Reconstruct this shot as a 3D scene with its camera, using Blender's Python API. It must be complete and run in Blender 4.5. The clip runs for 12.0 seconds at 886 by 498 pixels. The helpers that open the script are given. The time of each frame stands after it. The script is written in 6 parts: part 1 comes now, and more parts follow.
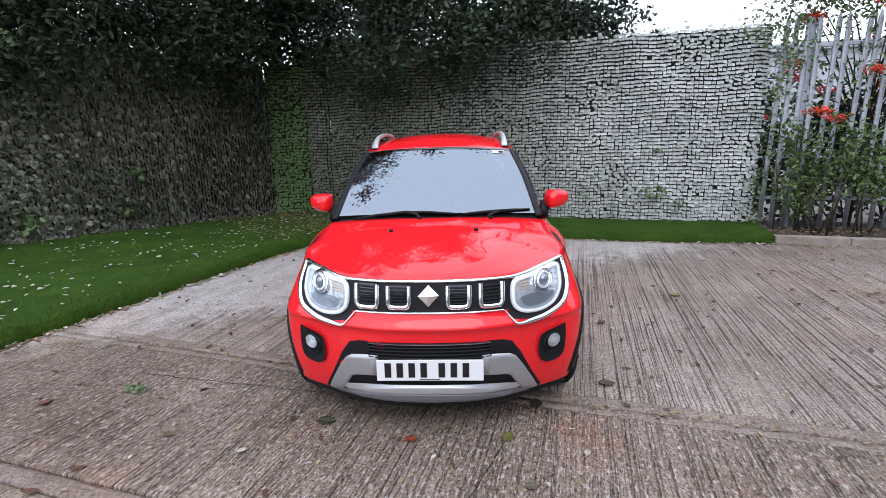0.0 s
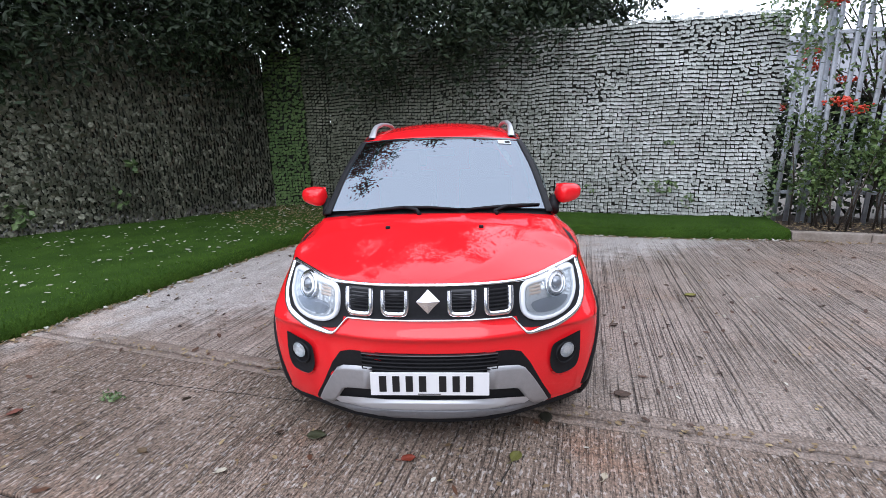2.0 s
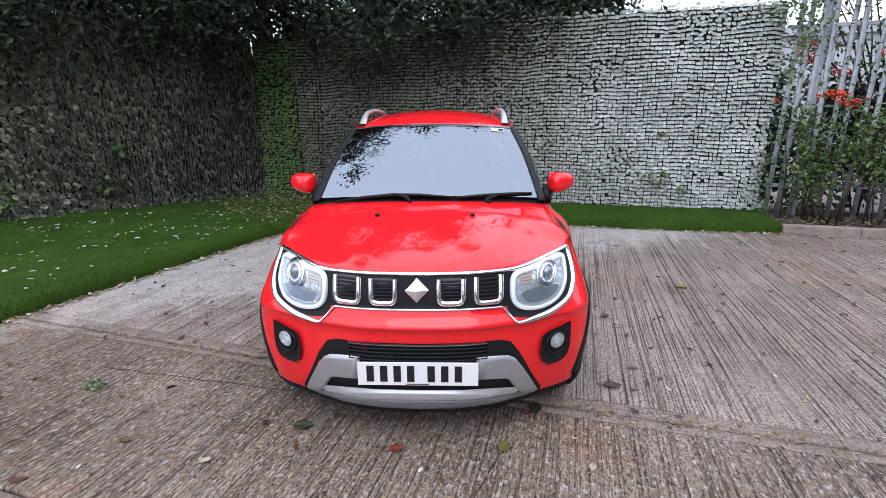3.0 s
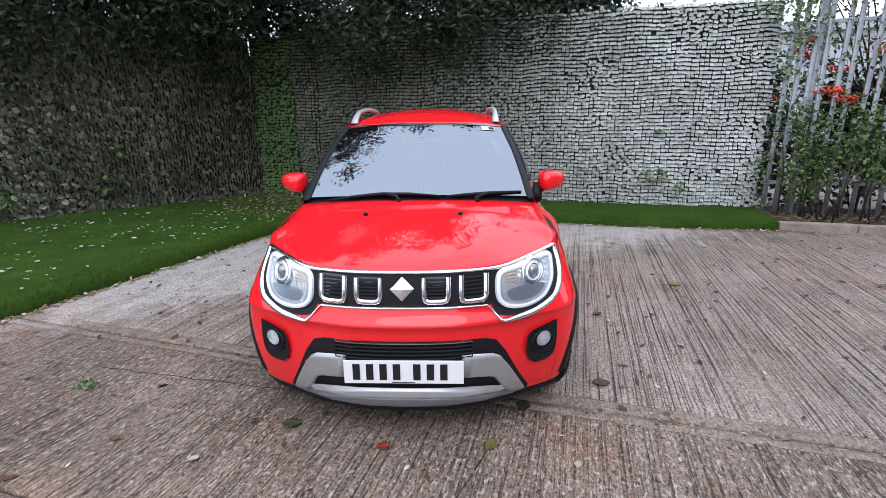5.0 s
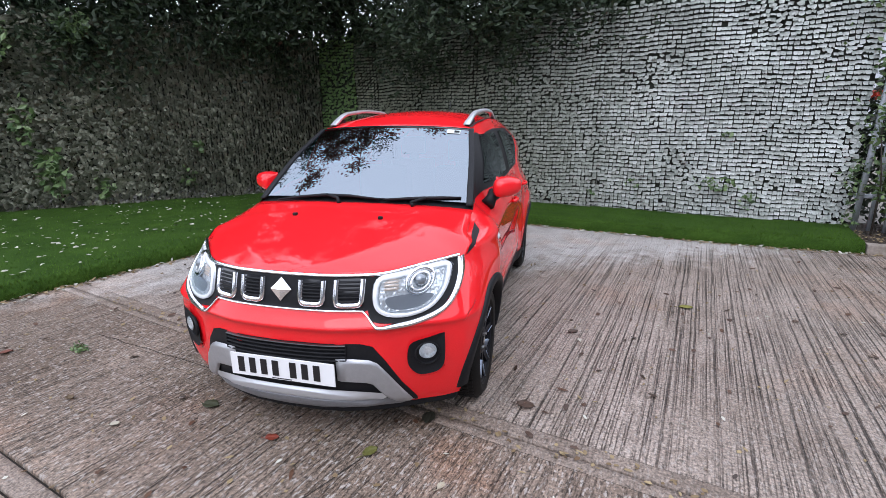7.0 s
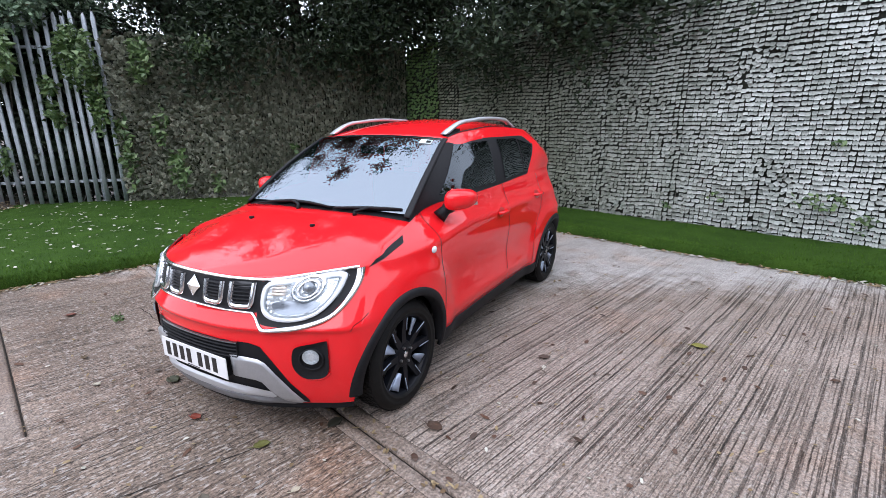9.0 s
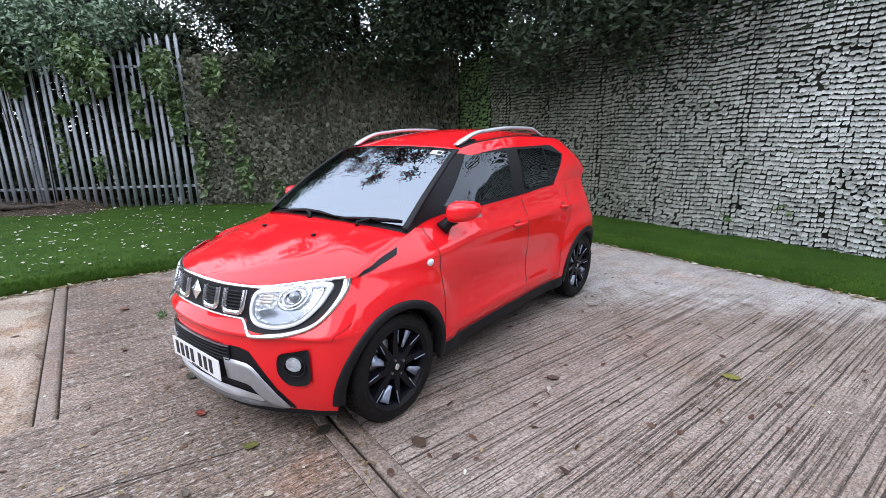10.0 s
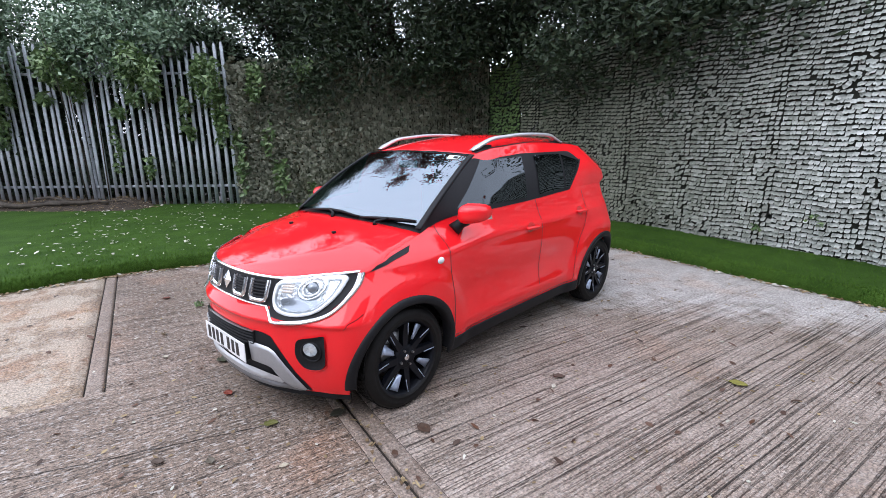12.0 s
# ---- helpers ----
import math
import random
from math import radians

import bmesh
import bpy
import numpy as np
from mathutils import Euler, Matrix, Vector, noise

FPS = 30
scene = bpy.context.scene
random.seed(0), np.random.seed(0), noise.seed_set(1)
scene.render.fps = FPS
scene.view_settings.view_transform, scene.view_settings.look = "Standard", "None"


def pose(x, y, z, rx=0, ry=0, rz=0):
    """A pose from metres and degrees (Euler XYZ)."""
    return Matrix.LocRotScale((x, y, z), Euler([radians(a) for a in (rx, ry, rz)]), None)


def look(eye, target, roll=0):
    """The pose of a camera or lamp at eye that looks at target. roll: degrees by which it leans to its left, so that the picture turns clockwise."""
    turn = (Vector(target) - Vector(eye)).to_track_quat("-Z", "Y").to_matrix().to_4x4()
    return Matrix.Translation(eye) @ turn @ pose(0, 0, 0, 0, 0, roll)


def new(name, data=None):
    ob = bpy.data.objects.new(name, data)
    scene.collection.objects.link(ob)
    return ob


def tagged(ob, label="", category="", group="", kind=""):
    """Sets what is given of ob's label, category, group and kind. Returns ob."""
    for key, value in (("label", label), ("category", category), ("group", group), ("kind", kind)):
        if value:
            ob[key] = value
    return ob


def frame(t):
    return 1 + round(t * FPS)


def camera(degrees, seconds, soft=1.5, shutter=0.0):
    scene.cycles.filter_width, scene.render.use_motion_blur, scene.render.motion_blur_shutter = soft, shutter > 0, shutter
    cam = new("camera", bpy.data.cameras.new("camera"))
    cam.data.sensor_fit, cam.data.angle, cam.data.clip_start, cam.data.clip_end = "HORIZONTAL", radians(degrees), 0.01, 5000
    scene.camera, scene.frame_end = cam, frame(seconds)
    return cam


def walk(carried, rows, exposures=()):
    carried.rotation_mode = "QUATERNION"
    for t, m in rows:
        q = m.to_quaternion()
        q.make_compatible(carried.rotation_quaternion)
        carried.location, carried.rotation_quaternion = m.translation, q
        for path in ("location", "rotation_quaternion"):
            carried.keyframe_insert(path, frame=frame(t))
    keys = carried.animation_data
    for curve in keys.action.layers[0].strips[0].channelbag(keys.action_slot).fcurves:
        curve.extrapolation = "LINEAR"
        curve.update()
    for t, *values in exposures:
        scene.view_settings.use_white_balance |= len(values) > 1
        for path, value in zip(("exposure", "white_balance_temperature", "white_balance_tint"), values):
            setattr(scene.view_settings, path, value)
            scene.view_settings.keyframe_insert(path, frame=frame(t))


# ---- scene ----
cam = camera(87.3, 12.0, soft=0.5)
PATH = [
    (0, (0.229, 0.235, 1.505), (-0.328, 2.102, 1.054), -1.3),
    (0.5, (0.216, 0.264, 1.484), (-0.348, 2.126, 1.018), -1.0),
    (1, (0.249, 0.35, 1.496), (-0.329, 2.209, 1.037), -1.0),
    (1.5, (0.192, 0.425, 1.478), (-0.393, 2.281, 1.018), -1.3),
    (2, (0.165, 0.467, 1.479), (-0.401, 2.324, 1.001), -1.2),
    (2.5, (0.167, 0.495, 1.467), (-0.378, 2.353, 0.968), -0.8),
    (3, (0.168, 0.507, 1.46), (-0.367, 2.362, 0.941), -0.4),
    (5, (0.24, 0.519, 1.462), (-0.302, 2.371, 0.937), -0.7),
    (5.5, (0.472, 0.551, 1.47), (-0.129, 2.389, 0.958), -0.9),
    (6, (0.665, 0.655, 1.453), (-0.011, 2.462, 0.927), -1.2),
    (6.5, (0.839, 0.818, 1.465), (0.049, 2.578, 0.935), -0.6),
    (7, (1.105, 0.913, 1.484), (0.18, 2.606, 0.956), -0.4),
    (7.2, (1.236, 0.949, 1.496), (0.246, 2.605, 0.97), -0.3),
    (8.8, (1.869, 1.507, 1.53), (0.561, 2.932, 1.019), -0.7),
    (9, (1.946, 1.582, 1.531), (0.595, 2.962, 1.013), -0.5),
    (9.5, (2.028, 1.794, 1.504), (0.572, 3.065, 0.992), -0.8),
    (10, (2.176, 1.911, 1.554), (0.628, 3.079, 1.065), -1.0),
    (10.5, (2.329, 1.952, 1.578), (0.719, 3.05, 1.129), -1.3),
    (11, (2.363, 1.921, 1.579), (0.742, 3.004, 1.129), -1.5),
    (11.5, (2.379, 1.92, 1.572), (0.753, 2.988, 1.109), -1.0),
    (12, (2.383, 1.924, 1.564), (0.751, 2.979, 1.093), -0.5),
]
walk(cam, [(t, look(eye, target, roll)) for t, eye, target, roll in PATH],
     exposures=[(0, -0.06, 6080, 16), (5.5, -0.06, 6080, 16), (9, 0.16, 6080, 16), (12, 0.2, 6080, 16)])

# ---- world, sun, exposure ----
world = bpy.data.worlds.new("sky")
scene.world = world
world.use_nodes = True
wn, wl = world.node_tree.nodes, world.node_tree.links
sky = wn.new("ShaderNodeTexSky")
sky.sky_type, sky.sun_disc = "NISHITA", False
sky.sun_elevation, sky.sun_rotation = radians(50), radians(200)
sky.dust_density, sky.air_density = 4.0, 1.0
cloud = wn.new("ShaderNodeHueSaturation")
cloud.inputs["Saturation"].default_value = 0.25
veil = wn.new("ShaderNodeMix")
veil.data_type = "RGBA"
veil.inputs[0].default_value = 0.85
veil.inputs[7].default_value = (14.2, 15.0, 16.2, 1)
wl.new(sky.outputs["Color"], cloud.inputs["Color"])
wl.new(cloud.outputs["Color"], veil.inputs[6])
wl.new(veil.outputs[2], wn["Background"].inputs["Color"])
wn["Background"].inputs["Strength"].default_value = 0.15
sun = new("sun", bpy.data.lights.new("sun", "SUN"))
sun.data.energy, sun.data.angle, sun.data.color = 1.0, radians(40), (1.0, 0.98, 0.95)
sun.matrix_world = look((3, -8, 12), (0, 0, 0))
scene.view_settings.exposure = 0.0


# ---- materials ----
def mat(name, colour, rough=0.5, metal=0.0, coat=0.0, coat_rough=0.03):
    m = bpy.data.materials.new(name)
    m.use_nodes = True
    b = m.node_tree.nodes["Principled BSDF"]
    b.inputs["Base Color"].default_value = (*colour, 1)
    b.inputs["Roughness"].default_value = rough
    b.inputs["Metallic"].default_value = metal
    b.inputs["Coat Weight"].default_value = coat
    b.inputs["Coat Roughness"].default_value = coat_rough
    return m


def nd(m, kind, **values):
    n = m.node_tree.nodes.new(kind)
    for key, value in values.items():
        n.inputs[key.replace("_", " ")].default_value = value
    return n


def ln(m, a, b):
    m.node_tree.links.new(a, b)


def bsdf(m):
    return m.node_tree.nodes["Principled BSDF"]


def ramp(m, fac, stops):
    r = nd(m, "ShaderNodeValToRGB")
    e = r.color_ramp.elements
    while len(e) < len(stops):
        e.new(0.5)
    for el, (p, c) in zip(e, stops):
        el.position, el.color = p, (*c, 1)
    ln(m, fac, r.inputs["Fac"])
    return r.outputs["Color"]


def mix(m, fac, a, b, mode="MIX"):
    n = nd(m, "ShaderNodeMix")
    n.data_type, n.blend_type = "RGBA", mode
    for value, key in ((fac, 0), (a, 6), (b, 7)):
        if isinstance(value, bpy.types.NodeSocket):
            ln(m, value, n.inputs[key])
        else:
            n.inputs[key].default_value = value if key == 0 else (*value, 1)
    return n.outputs[2]


def calc(m, op, a, b=0.0):
    n = nd(m, "ShaderNodeMath")
    n.operation = op
    for i, value in enumerate((a, b)):
        if isinstance(value, bpy.types.NodeSocket):
            ln(m, value, n.inputs[i])
        else:
            n.inputs[i].default_value = value
    return n.outputs[0]


def noise_of(m, scale, detail=4.0, stretch=None, rough=0.6, kind="Object"):
    tc = nd(m, "ShaderNodeTexCoord")
    n = nd(m, "ShaderNodeTexNoise", Scale=scale, Detail=detail, Roughness=rough)
    out = tc.outputs[kind]
    if stretch:
        mp = nd(m, "ShaderNodeMapping")
        mp.inputs["Scale"].default_value = stretch
        ln(m, out, mp.inputs["Vector"])
        out = mp.outputs["Vector"]
    ln(m, out, n.inputs["Vector"])
    return n.outputs["Fac"]


def relief(m, height, strength=0.3, distance=0.01):
    b = nd(m, "ShaderNodeBump", Strength=strength, Distance=distance)
    ln(m, height, b.inputs["Height"])
    ln(m, b.outputs["Normal"], bsdf(m).inputs["Normal"])


def mottled(name, dark, light, scale, rough=0.7, bump=0.2, metal=0.0, dist=0.01, stretch=None, fine=6.0):
    m = mat(name, dark, rough, metal)
    big = noise_of(m, scale, 5, stretch)
    small = noise_of(m, scale * fine, 3, stretch)
    both = calc(m, "ADD", calc(m, "MULTIPLY", big, 0.6), calc(m, "MULTIPLY", small, 0.4))
    ln(m, ramp(m, both, [(0.35, dark), (0.65, light)]), bsdf(m).inputs["Base Color"])
    relief(m, small, bump, dist)
    return m


def leafy(name, dark, light, rough=0.55, per_object=False):
    m = mat(name, dark, rough)
    if per_object:
        r = nd(m, "ShaderNodeObjectInfo").outputs["Random"]
    else:
        r = nd(m, "ShaderNodeNewGeometry").outputs["Random Per Island"]
    n = noise_of(m, 1.3, 3)
    f = calc(m, "ADD", calc(m, "MULTIPLY", r, 0.6), calc(m, "MULTIPLY", n, 0.4))
    ln(m, ramp(m, f, [(0.15, dark), (0.85, light)]), bsdf(m).inputs["Base Color"])
    return m


# ---- mesh helpers ----
def grid_mesh(bm, rows, flip=False, close=False):
    """Skins rows of points into quads."""
    vs = [[bm.verts.new(p) for p in row] for row in rows]
    n = len(vs[0])
    for a, b in zip(vs, vs[1:]):
        for i in range(n if close else n - 1):
            q = (a[i], a[(i + 1) % n], b[(i + 1) % n], b[i])
            bm.faces.new(q[::-1] if flip else q)
    return vs


def finish(bm, name, material, smooth=True, thick=0.0, offset=-1.0, bevel=0.0):
    bmesh.ops.remove_doubles(bm, verts=bm.verts, dist=1e-5)
    me = bpy.data.meshes.new(name)
    bm.to_mesh(me)
    bm.free()
    for m in material if isinstance(material, (list, tuple)) else [material]:
        me.materials.append(m)
    if smooth:
        me.shade_smooth()
    ob = new(name, me)
    if thick:
        s = ob.modifiers.new("thick", "SOLIDIFY")
        s.thickness, s.offset = thick, offset
    if bevel:
        b = ob.modifiers.new("edge", "BEVEL")
        b.width, b.segments, b.limit_method = bevel, 2, "ANGLE"
    return ob


def part(name, bm, material, parent, label="", **kw):
    ob = finish(bm, name, material, **kw)
    ob.parent = parent
    return tagged(ob, label)


def thing(name, m, label, category, group="", kind=""):
    e = new(name)
    e.empty_display_size = 0.1
    e.matrix_world = m
    return tagged(e, label, category, group, kind)


def box(bm, x0, x1, y0, y1, z0, z1, m=None):
    r = bmesh.ops.create_cube(bm, size=1)["verts"]
    for v in r:
        v.co = Vector((x0 + (v.co.x + 0.5) * (x1 - x0), y0 + (v.co.y + 0.5) * (y1 - y0), z0 + (v.co.z + 0.5) * (z1 - z0)))
        if m:
            v.co = m @ v.co
    return r


def tube(bm, points, radii, sides=8):
    """A bent tube through points, capped."""
    rows = []
    pts = [Vector(p) for p in points]
    for i, p in enumerate(pts):
        d = (pts[min(i + 1, len(pts) - 1)] - pts[max(i - 1, 0)]).normalized()
        a = d.orthogonal().normalized() if abs(d.z) < 0.9 else d.cross(Vector((1, 0, 0))).normalized()
        if abs(d.z) < 0.9:
            a = d.cross(Vector((0, 0, 1))).normalized()
        b = d.cross(a)
        r = radii[i] if isinstance(radii, (list, tuple)) else radii
        rows.append([p + r * (math.cos(k * math.tau / sides) * a + math.sin(k * math.tau / sides) * b) for k in range(sides)])
    vs = grid_mesh(bm, rows, close=True)
    bm.faces.new(vs[0][::-1])
    bm.faces.new(vs[-1])


def curve_through(keys, x):
    """Smooth monotone interpolation of (x, y) keys."""
    if x <= keys[0][0]:
        return keys[0][1]
    for (x0, y0), (x1, y1) in zip(keys, keys[1:]):
        if x <= x1:
            k = (x - x0) / (x1 - x0)
            i = keys.index((x0, y0))
            s0 = (y1 - keys[i - 1][1]) / (x1 - keys[i - 1][0]) if i > 0 else (y1 - y0) / (x1 - x0)
            s1 = (keys[i + 2][1] - y0) / (keys[i + 2][0] - x0) if i + 2 < len(keys) else (y1 - y0) / (x1 - x0)
            h = x1 - x0
            return (2 * k**3 - 3 * k**2 + 1) * y0 + (k**3 - 2 * k**2 + k) * h * s0 + (3 * k**2 - 2 * k**3) * y1 + (k**3 - k**2) * h * s1
    return keys[-1][1]


rng = random.Random(7)

# ---- ground ----
M_ground = mottled("far_ground", (0.10, 0.09, 0.075), (0.17, 0.155, 0.13), 0.6, 0.85)


def concrete(name, wet, dry, stain, dry_part=True, rib=1.0, scrape=0.55, flakes=0.0):
    """Ribbed concrete: rain-dark, dry and pale where the trees shelter it, dirt in the grooves."""
    m = mat(name, wet, 0.5)
    g = nd(m, "ShaderNodeNewGeometry").outputs["Position"]
    sep = nd(m, "ShaderNodeSeparateXYZ")
    ln(m, g, sep.inputs[0])
    def tex(scale, detail=5.0, stretch=None):
        n = nd(m, "ShaderNodeTexNoise", Scale=scale, Detail=detail, Roughness=0.62)
        v = g
        if stretch:
            mp = nd(m, "ShaderNodeMapping")
            mp.inputs["Scale"].default_value = stretch
            ln(m, g, mp.inputs["Vector"])
            v = mp.outputs["Vector"]
        ln(m, v, n.inputs["Vector"])
        return n.outputs["Fac"]
    big, mid, fine = tex(0.9), tex(5.0), tex(70.0, 4.0)
    streak = tex(9.0, 3.0, (1, 0.06, 1))
    tone = mix(m, ramp(m, big, [(0.38, (0, 0, 0)), (0.68, (1, 1, 1))]), wet, stain)
    if dry_part:
        edge = calc(m, "SUBTRACT", calc(m, "SUBTRACT", sep.outputs[1], 5.35), calc(m, "MULTIPLY", sep.outputs[0], 0.8))
        edge = calc(m, "ADD", edge, calc(m, "MULTIPLY", calc(m, "SUBTRACT", mid, 0.5), 1.6))
        edge = calc(m, "ADD", edge, calc(m, "MULTIPLY", calc(m, "SUBTRACT", streak, 0.5), 0.5))
        dryness = ramp(m, calc(m, "MULTIPLY", edge, 0.9), [(0.0, (0, 0, 0)), (0.75, (1, 1, 1))])
        tone = mix(m, dryness, tone, dry)
    speck = ramp(m, fine, [(0.32, (0.34, 0.33, 0.32)), (0.47, (0.95, 0.95, 0.95)), (0.66, (1.7, 1.67, 1.63))])
    tone = mix(m, 0.85, tone, speck, "MULTIPLY")
    grit = nd(m, "ShaderNodeTexVoronoi", Scale=85.0)
    ln(m, g, grit.inputs["Vector"])
    tone = mix(m, 0.5, tone, ramp(m, grit.outputs["Distance"], [(0.05, (1.7, 1.68, 1.64)), (0.30, (1.0, 1.0, 1.0)), (0.75, (0.72, 0.70, 0.68))]), "MULTIPLY")
    blot = ramp(m, mid, [(0.34, (0.72, 0.69, 0.66)), (0.56, (1, 1, 1))])
    tone = mix(m, 0.75, tone, blot, "MULTIPLY")
    tone = mix(m, 0.3, tone, ramp(m, streak, [(0.35, (0.7, 0.68, 0.66)), (0.6, (1.12, 1.12, 1.12))]), "MULTIPLY")
    # tamped grooves: thin dark lines along y, unevenly spaced, each one worn away here and there
    warp = calc(m, "ADD", sep.outputs[0], calc(m, "MULTIPLY", calc(m, "SUBTRACT", tex(1.1, 2.0), 0.5), 0.018))
    warp = calc(m, "ADD", warp, calc(m, "MULTIPLY", calc(m, "SUBTRACT", tex(45.0, 2.0), 0.5), 0.006))
    lines = None
    for scale, width, dark, seed, low in ((15.0, 0.070, 0.20, 3.1, 0.42), (27.0, 0.085, 0.28, 17.3, 0.45), (52.0, 0.12, 0.46, 41.7, 0.44)):
        w = nd(m, "ShaderNodeTexVoronoi", Scale=scale)
        w.voronoi_dimensions, w.feature = "1D", "DISTANCE_TO_EDGE"
        ln(m, calc(m, "ADD", warp, seed), w.inputs["W"])
        line = ramp(m, w.outputs["Distance"], [(width * 0.45, (1, 1, 1)), (width * 1.25, (0, 0, 0))])
        kept = ramp(m, tex(1.0, 3.0, (13.0, 0.75 + seed * 0.01, 1)), [(low, (0, 0, 0)), (low + 0.14, (1, 1, 1))])
        patch = ramp(m, tex(1.0, 2.0, (1.9, 1.1, seed)), [(0.32, (0.35, 0.35, 0.35)), (0.50, (1, 1, 1))])
        depth = calc(m, "MULTIPLY", calc(m, "MULTIPLY", calc(m, "MULTIPLY", line, kept), patch), rib)
        if dry_part:
            depth = calc(m, "MULTIPLY", depth, calc(m, "SUBTRACT", 1.0, calc(m, "MULTIPLY", dryness, 0.7)))
        one = mix(m, depth, (1, 1, 1), (dark, dark * 0.95, dark * 0.9))
        lines = one if lines is None else mix(m, 1.0, lines, one, "MULTIPLY")
    tone = mix(m, 1.0, tone, lines, "MULTIPLY")
    # pits and scrapes, rust and moss stains
    pits = ramp(m, tex(1.0, 4.0, (85.0, 26.0, 1)), [(0.39, (0.20, 0.18, 0.16)), (0.46, (1, 1, 1))])
    tone = mix(m, scrape, tone, pits, "MULTIPLY")
    chips = ramp(m, tex(1.0, 4.0, (62.0, 24.0, 9)), [(0.55, (0, 0, 0)), (0.62, (1, 1, 1))])
    tone = mix(m, calc(m, "MULTIPLY", chips, 0.8 * scrape), tone, (0.46, 0.42, 0.385))
    rust = ramp(m, calc(m, "MULTIPLY", tex(2.3, 6.0), tex(0.55, 1.0)), [(0.27, (0, 0, 0)), (0.37, (1, 1, 1))])
    tone = mix(m, calc(m, "MULTIPLY", rust, 0.36 * scrape), tone, mix(m, 0.8, tone, (1.25, 0.66, 0.30), "MULTIPLY"))
    if flakes:
        coat_ = ramp(m, tex(3.2, 6.0, (1, 1, 4)), [(0.47, (0, 0, 0)), (0.52, (1, 1, 1))])
        tone = mix(m, calc(m, "MULTIPLY", coat_, flakes), tone, mix(m, 1.0, (0.40, 0.345, 0.28), speck, "MULTIPLY"))
    dirt = nd(m, "ShaderNodeMapRange")
    ln(m, sep.outputs[2], dirt.inputs[0])
    for k, v in ((1, -0.014), (2, -0.006), (3, 0.0), (4, 1.0)):
        dirt.inputs[k].default_value = v
    tone = mix(m, dirt.outputs[0], mix(m, 0.45, tone, (0.30, 0.26, 0.22), "MULTIPLY"), tone)
    ln(m, tone, bsdf(m).inputs["Base Color"])
    ln(m, ramp(m, big, [(0.3, (0.70, 0.70, 0.70)), (0.7, (0.45, 0.45, 0.45))]), bsdf(m).inputs["Roughness"])
    grey = nd(m, "ShaderNodeRGBToBW")
    ln(m, lines, grey.inputs[0])
    relief(m, calc(m, "ADD", fine, calc(m, "MULTIPLY", grey.outputs[0], 1.6)), 1.0, 0.010)
    return m


M_concrete = concrete("wet_ribbed_concrete", (0.345, 0.292, 0.255), (0.48, 0.465, 0.45), (0.255, 0.207, 0.172))
M_front = concrete("worn_front_concrete", (0.275, 0.215, 0.172), (0.47, 0.455, 0.44), (0.155, 0.112, 0.082), rib=0.7, scrape=0.95)
M_strip = concrete("smooth_joint_concrete", (0.265, 0.215, 0.18), (0.43, 0.41, 0.395), (0.17, 0.132, 0.106), rib=0.05, scrape=0.4)
M_old_concrete = concrete("worn_tan_concrete", (0.335, 0.255, 0.18), (0.40, 0.38, 0.35), (0.23, 0.172, 0.124), False, 0.15, 0.9, 0.6)
M_joint = mottled("joint_dirt", (0.012, 0.010, 0.008), (0.034, 0.027, 0.02), 20, 0.95)
M_turf_base = mottled("turf_mat", (0.018, 0.046, 0.006), (0.044, 0.092, 0.012), 3.0, 0.9, 0.6, fine=30.0)
bsdf(M_turf_base).inputs["Specular IOR Level"].default_value = 0.12
TURF_EDGE = [(-2.9, -2.4), (-3.45, -1.1), (-3.84, 0.1), (-4.05, 0.9), (-4.12, 1.6), (-4.06, 2.4), (-3.97, 3.5), (-3.87, 4.8),
             (-3.74, 5.9), (-3.45, 6.75), (-2.8, 7.28), (-1.5, 7.44), (0.3, 7.45), (1.7, 7.5), (2.88, 7.66)]
LEFT_A, LEFT_DIR = Vector((-8.74, 3.79, 0)), Vector((0.542, 0.840, 0))
LEFT_END = LEFT_A + 5.5 * LEFT_DIR
WALL_Y = 8.64

bm = bmesh.new()
grid_mesh(bm, [[(x, y, -0.02) for x in (-400, -60, 60, 400)] for y in (-400, -60, 60, 400)])
tagged(finish(bm, "ground", M_ground, smooth=False), "wide pale grey-brown ground reaching the horizon", "ground", kind="structure")
yard = thing("pavement", Matrix.Identity(4), "wet brown-grey ribbed concrete yard with joints", "concrete yard", kind="structure")


def rib_height(x, y, deep):
    """Tamped ribs: uneven grooves that run along y, worn flat in places."""
    w = x + 0.012 * noise.noise(Vector((x * 0.5, y * 0.6, 0)))
    a = noise.noise(Vector((w * 15, y * 0.10, 2))) + 0.75 * noise.noise(Vector((w * 41, y * 0.22, 7)))
    worn = 0.55 + 0.75 * noise.noise(Vector((x * 0.55, y * 0.35, 11)))
    return -0.6 * deep * max(0.0, min(1.3, worn)) * max(0.0, a * 1.5 + 0.02) + 0.0012 * noise.noise(Vector((x * 9, y * 9, 4)))


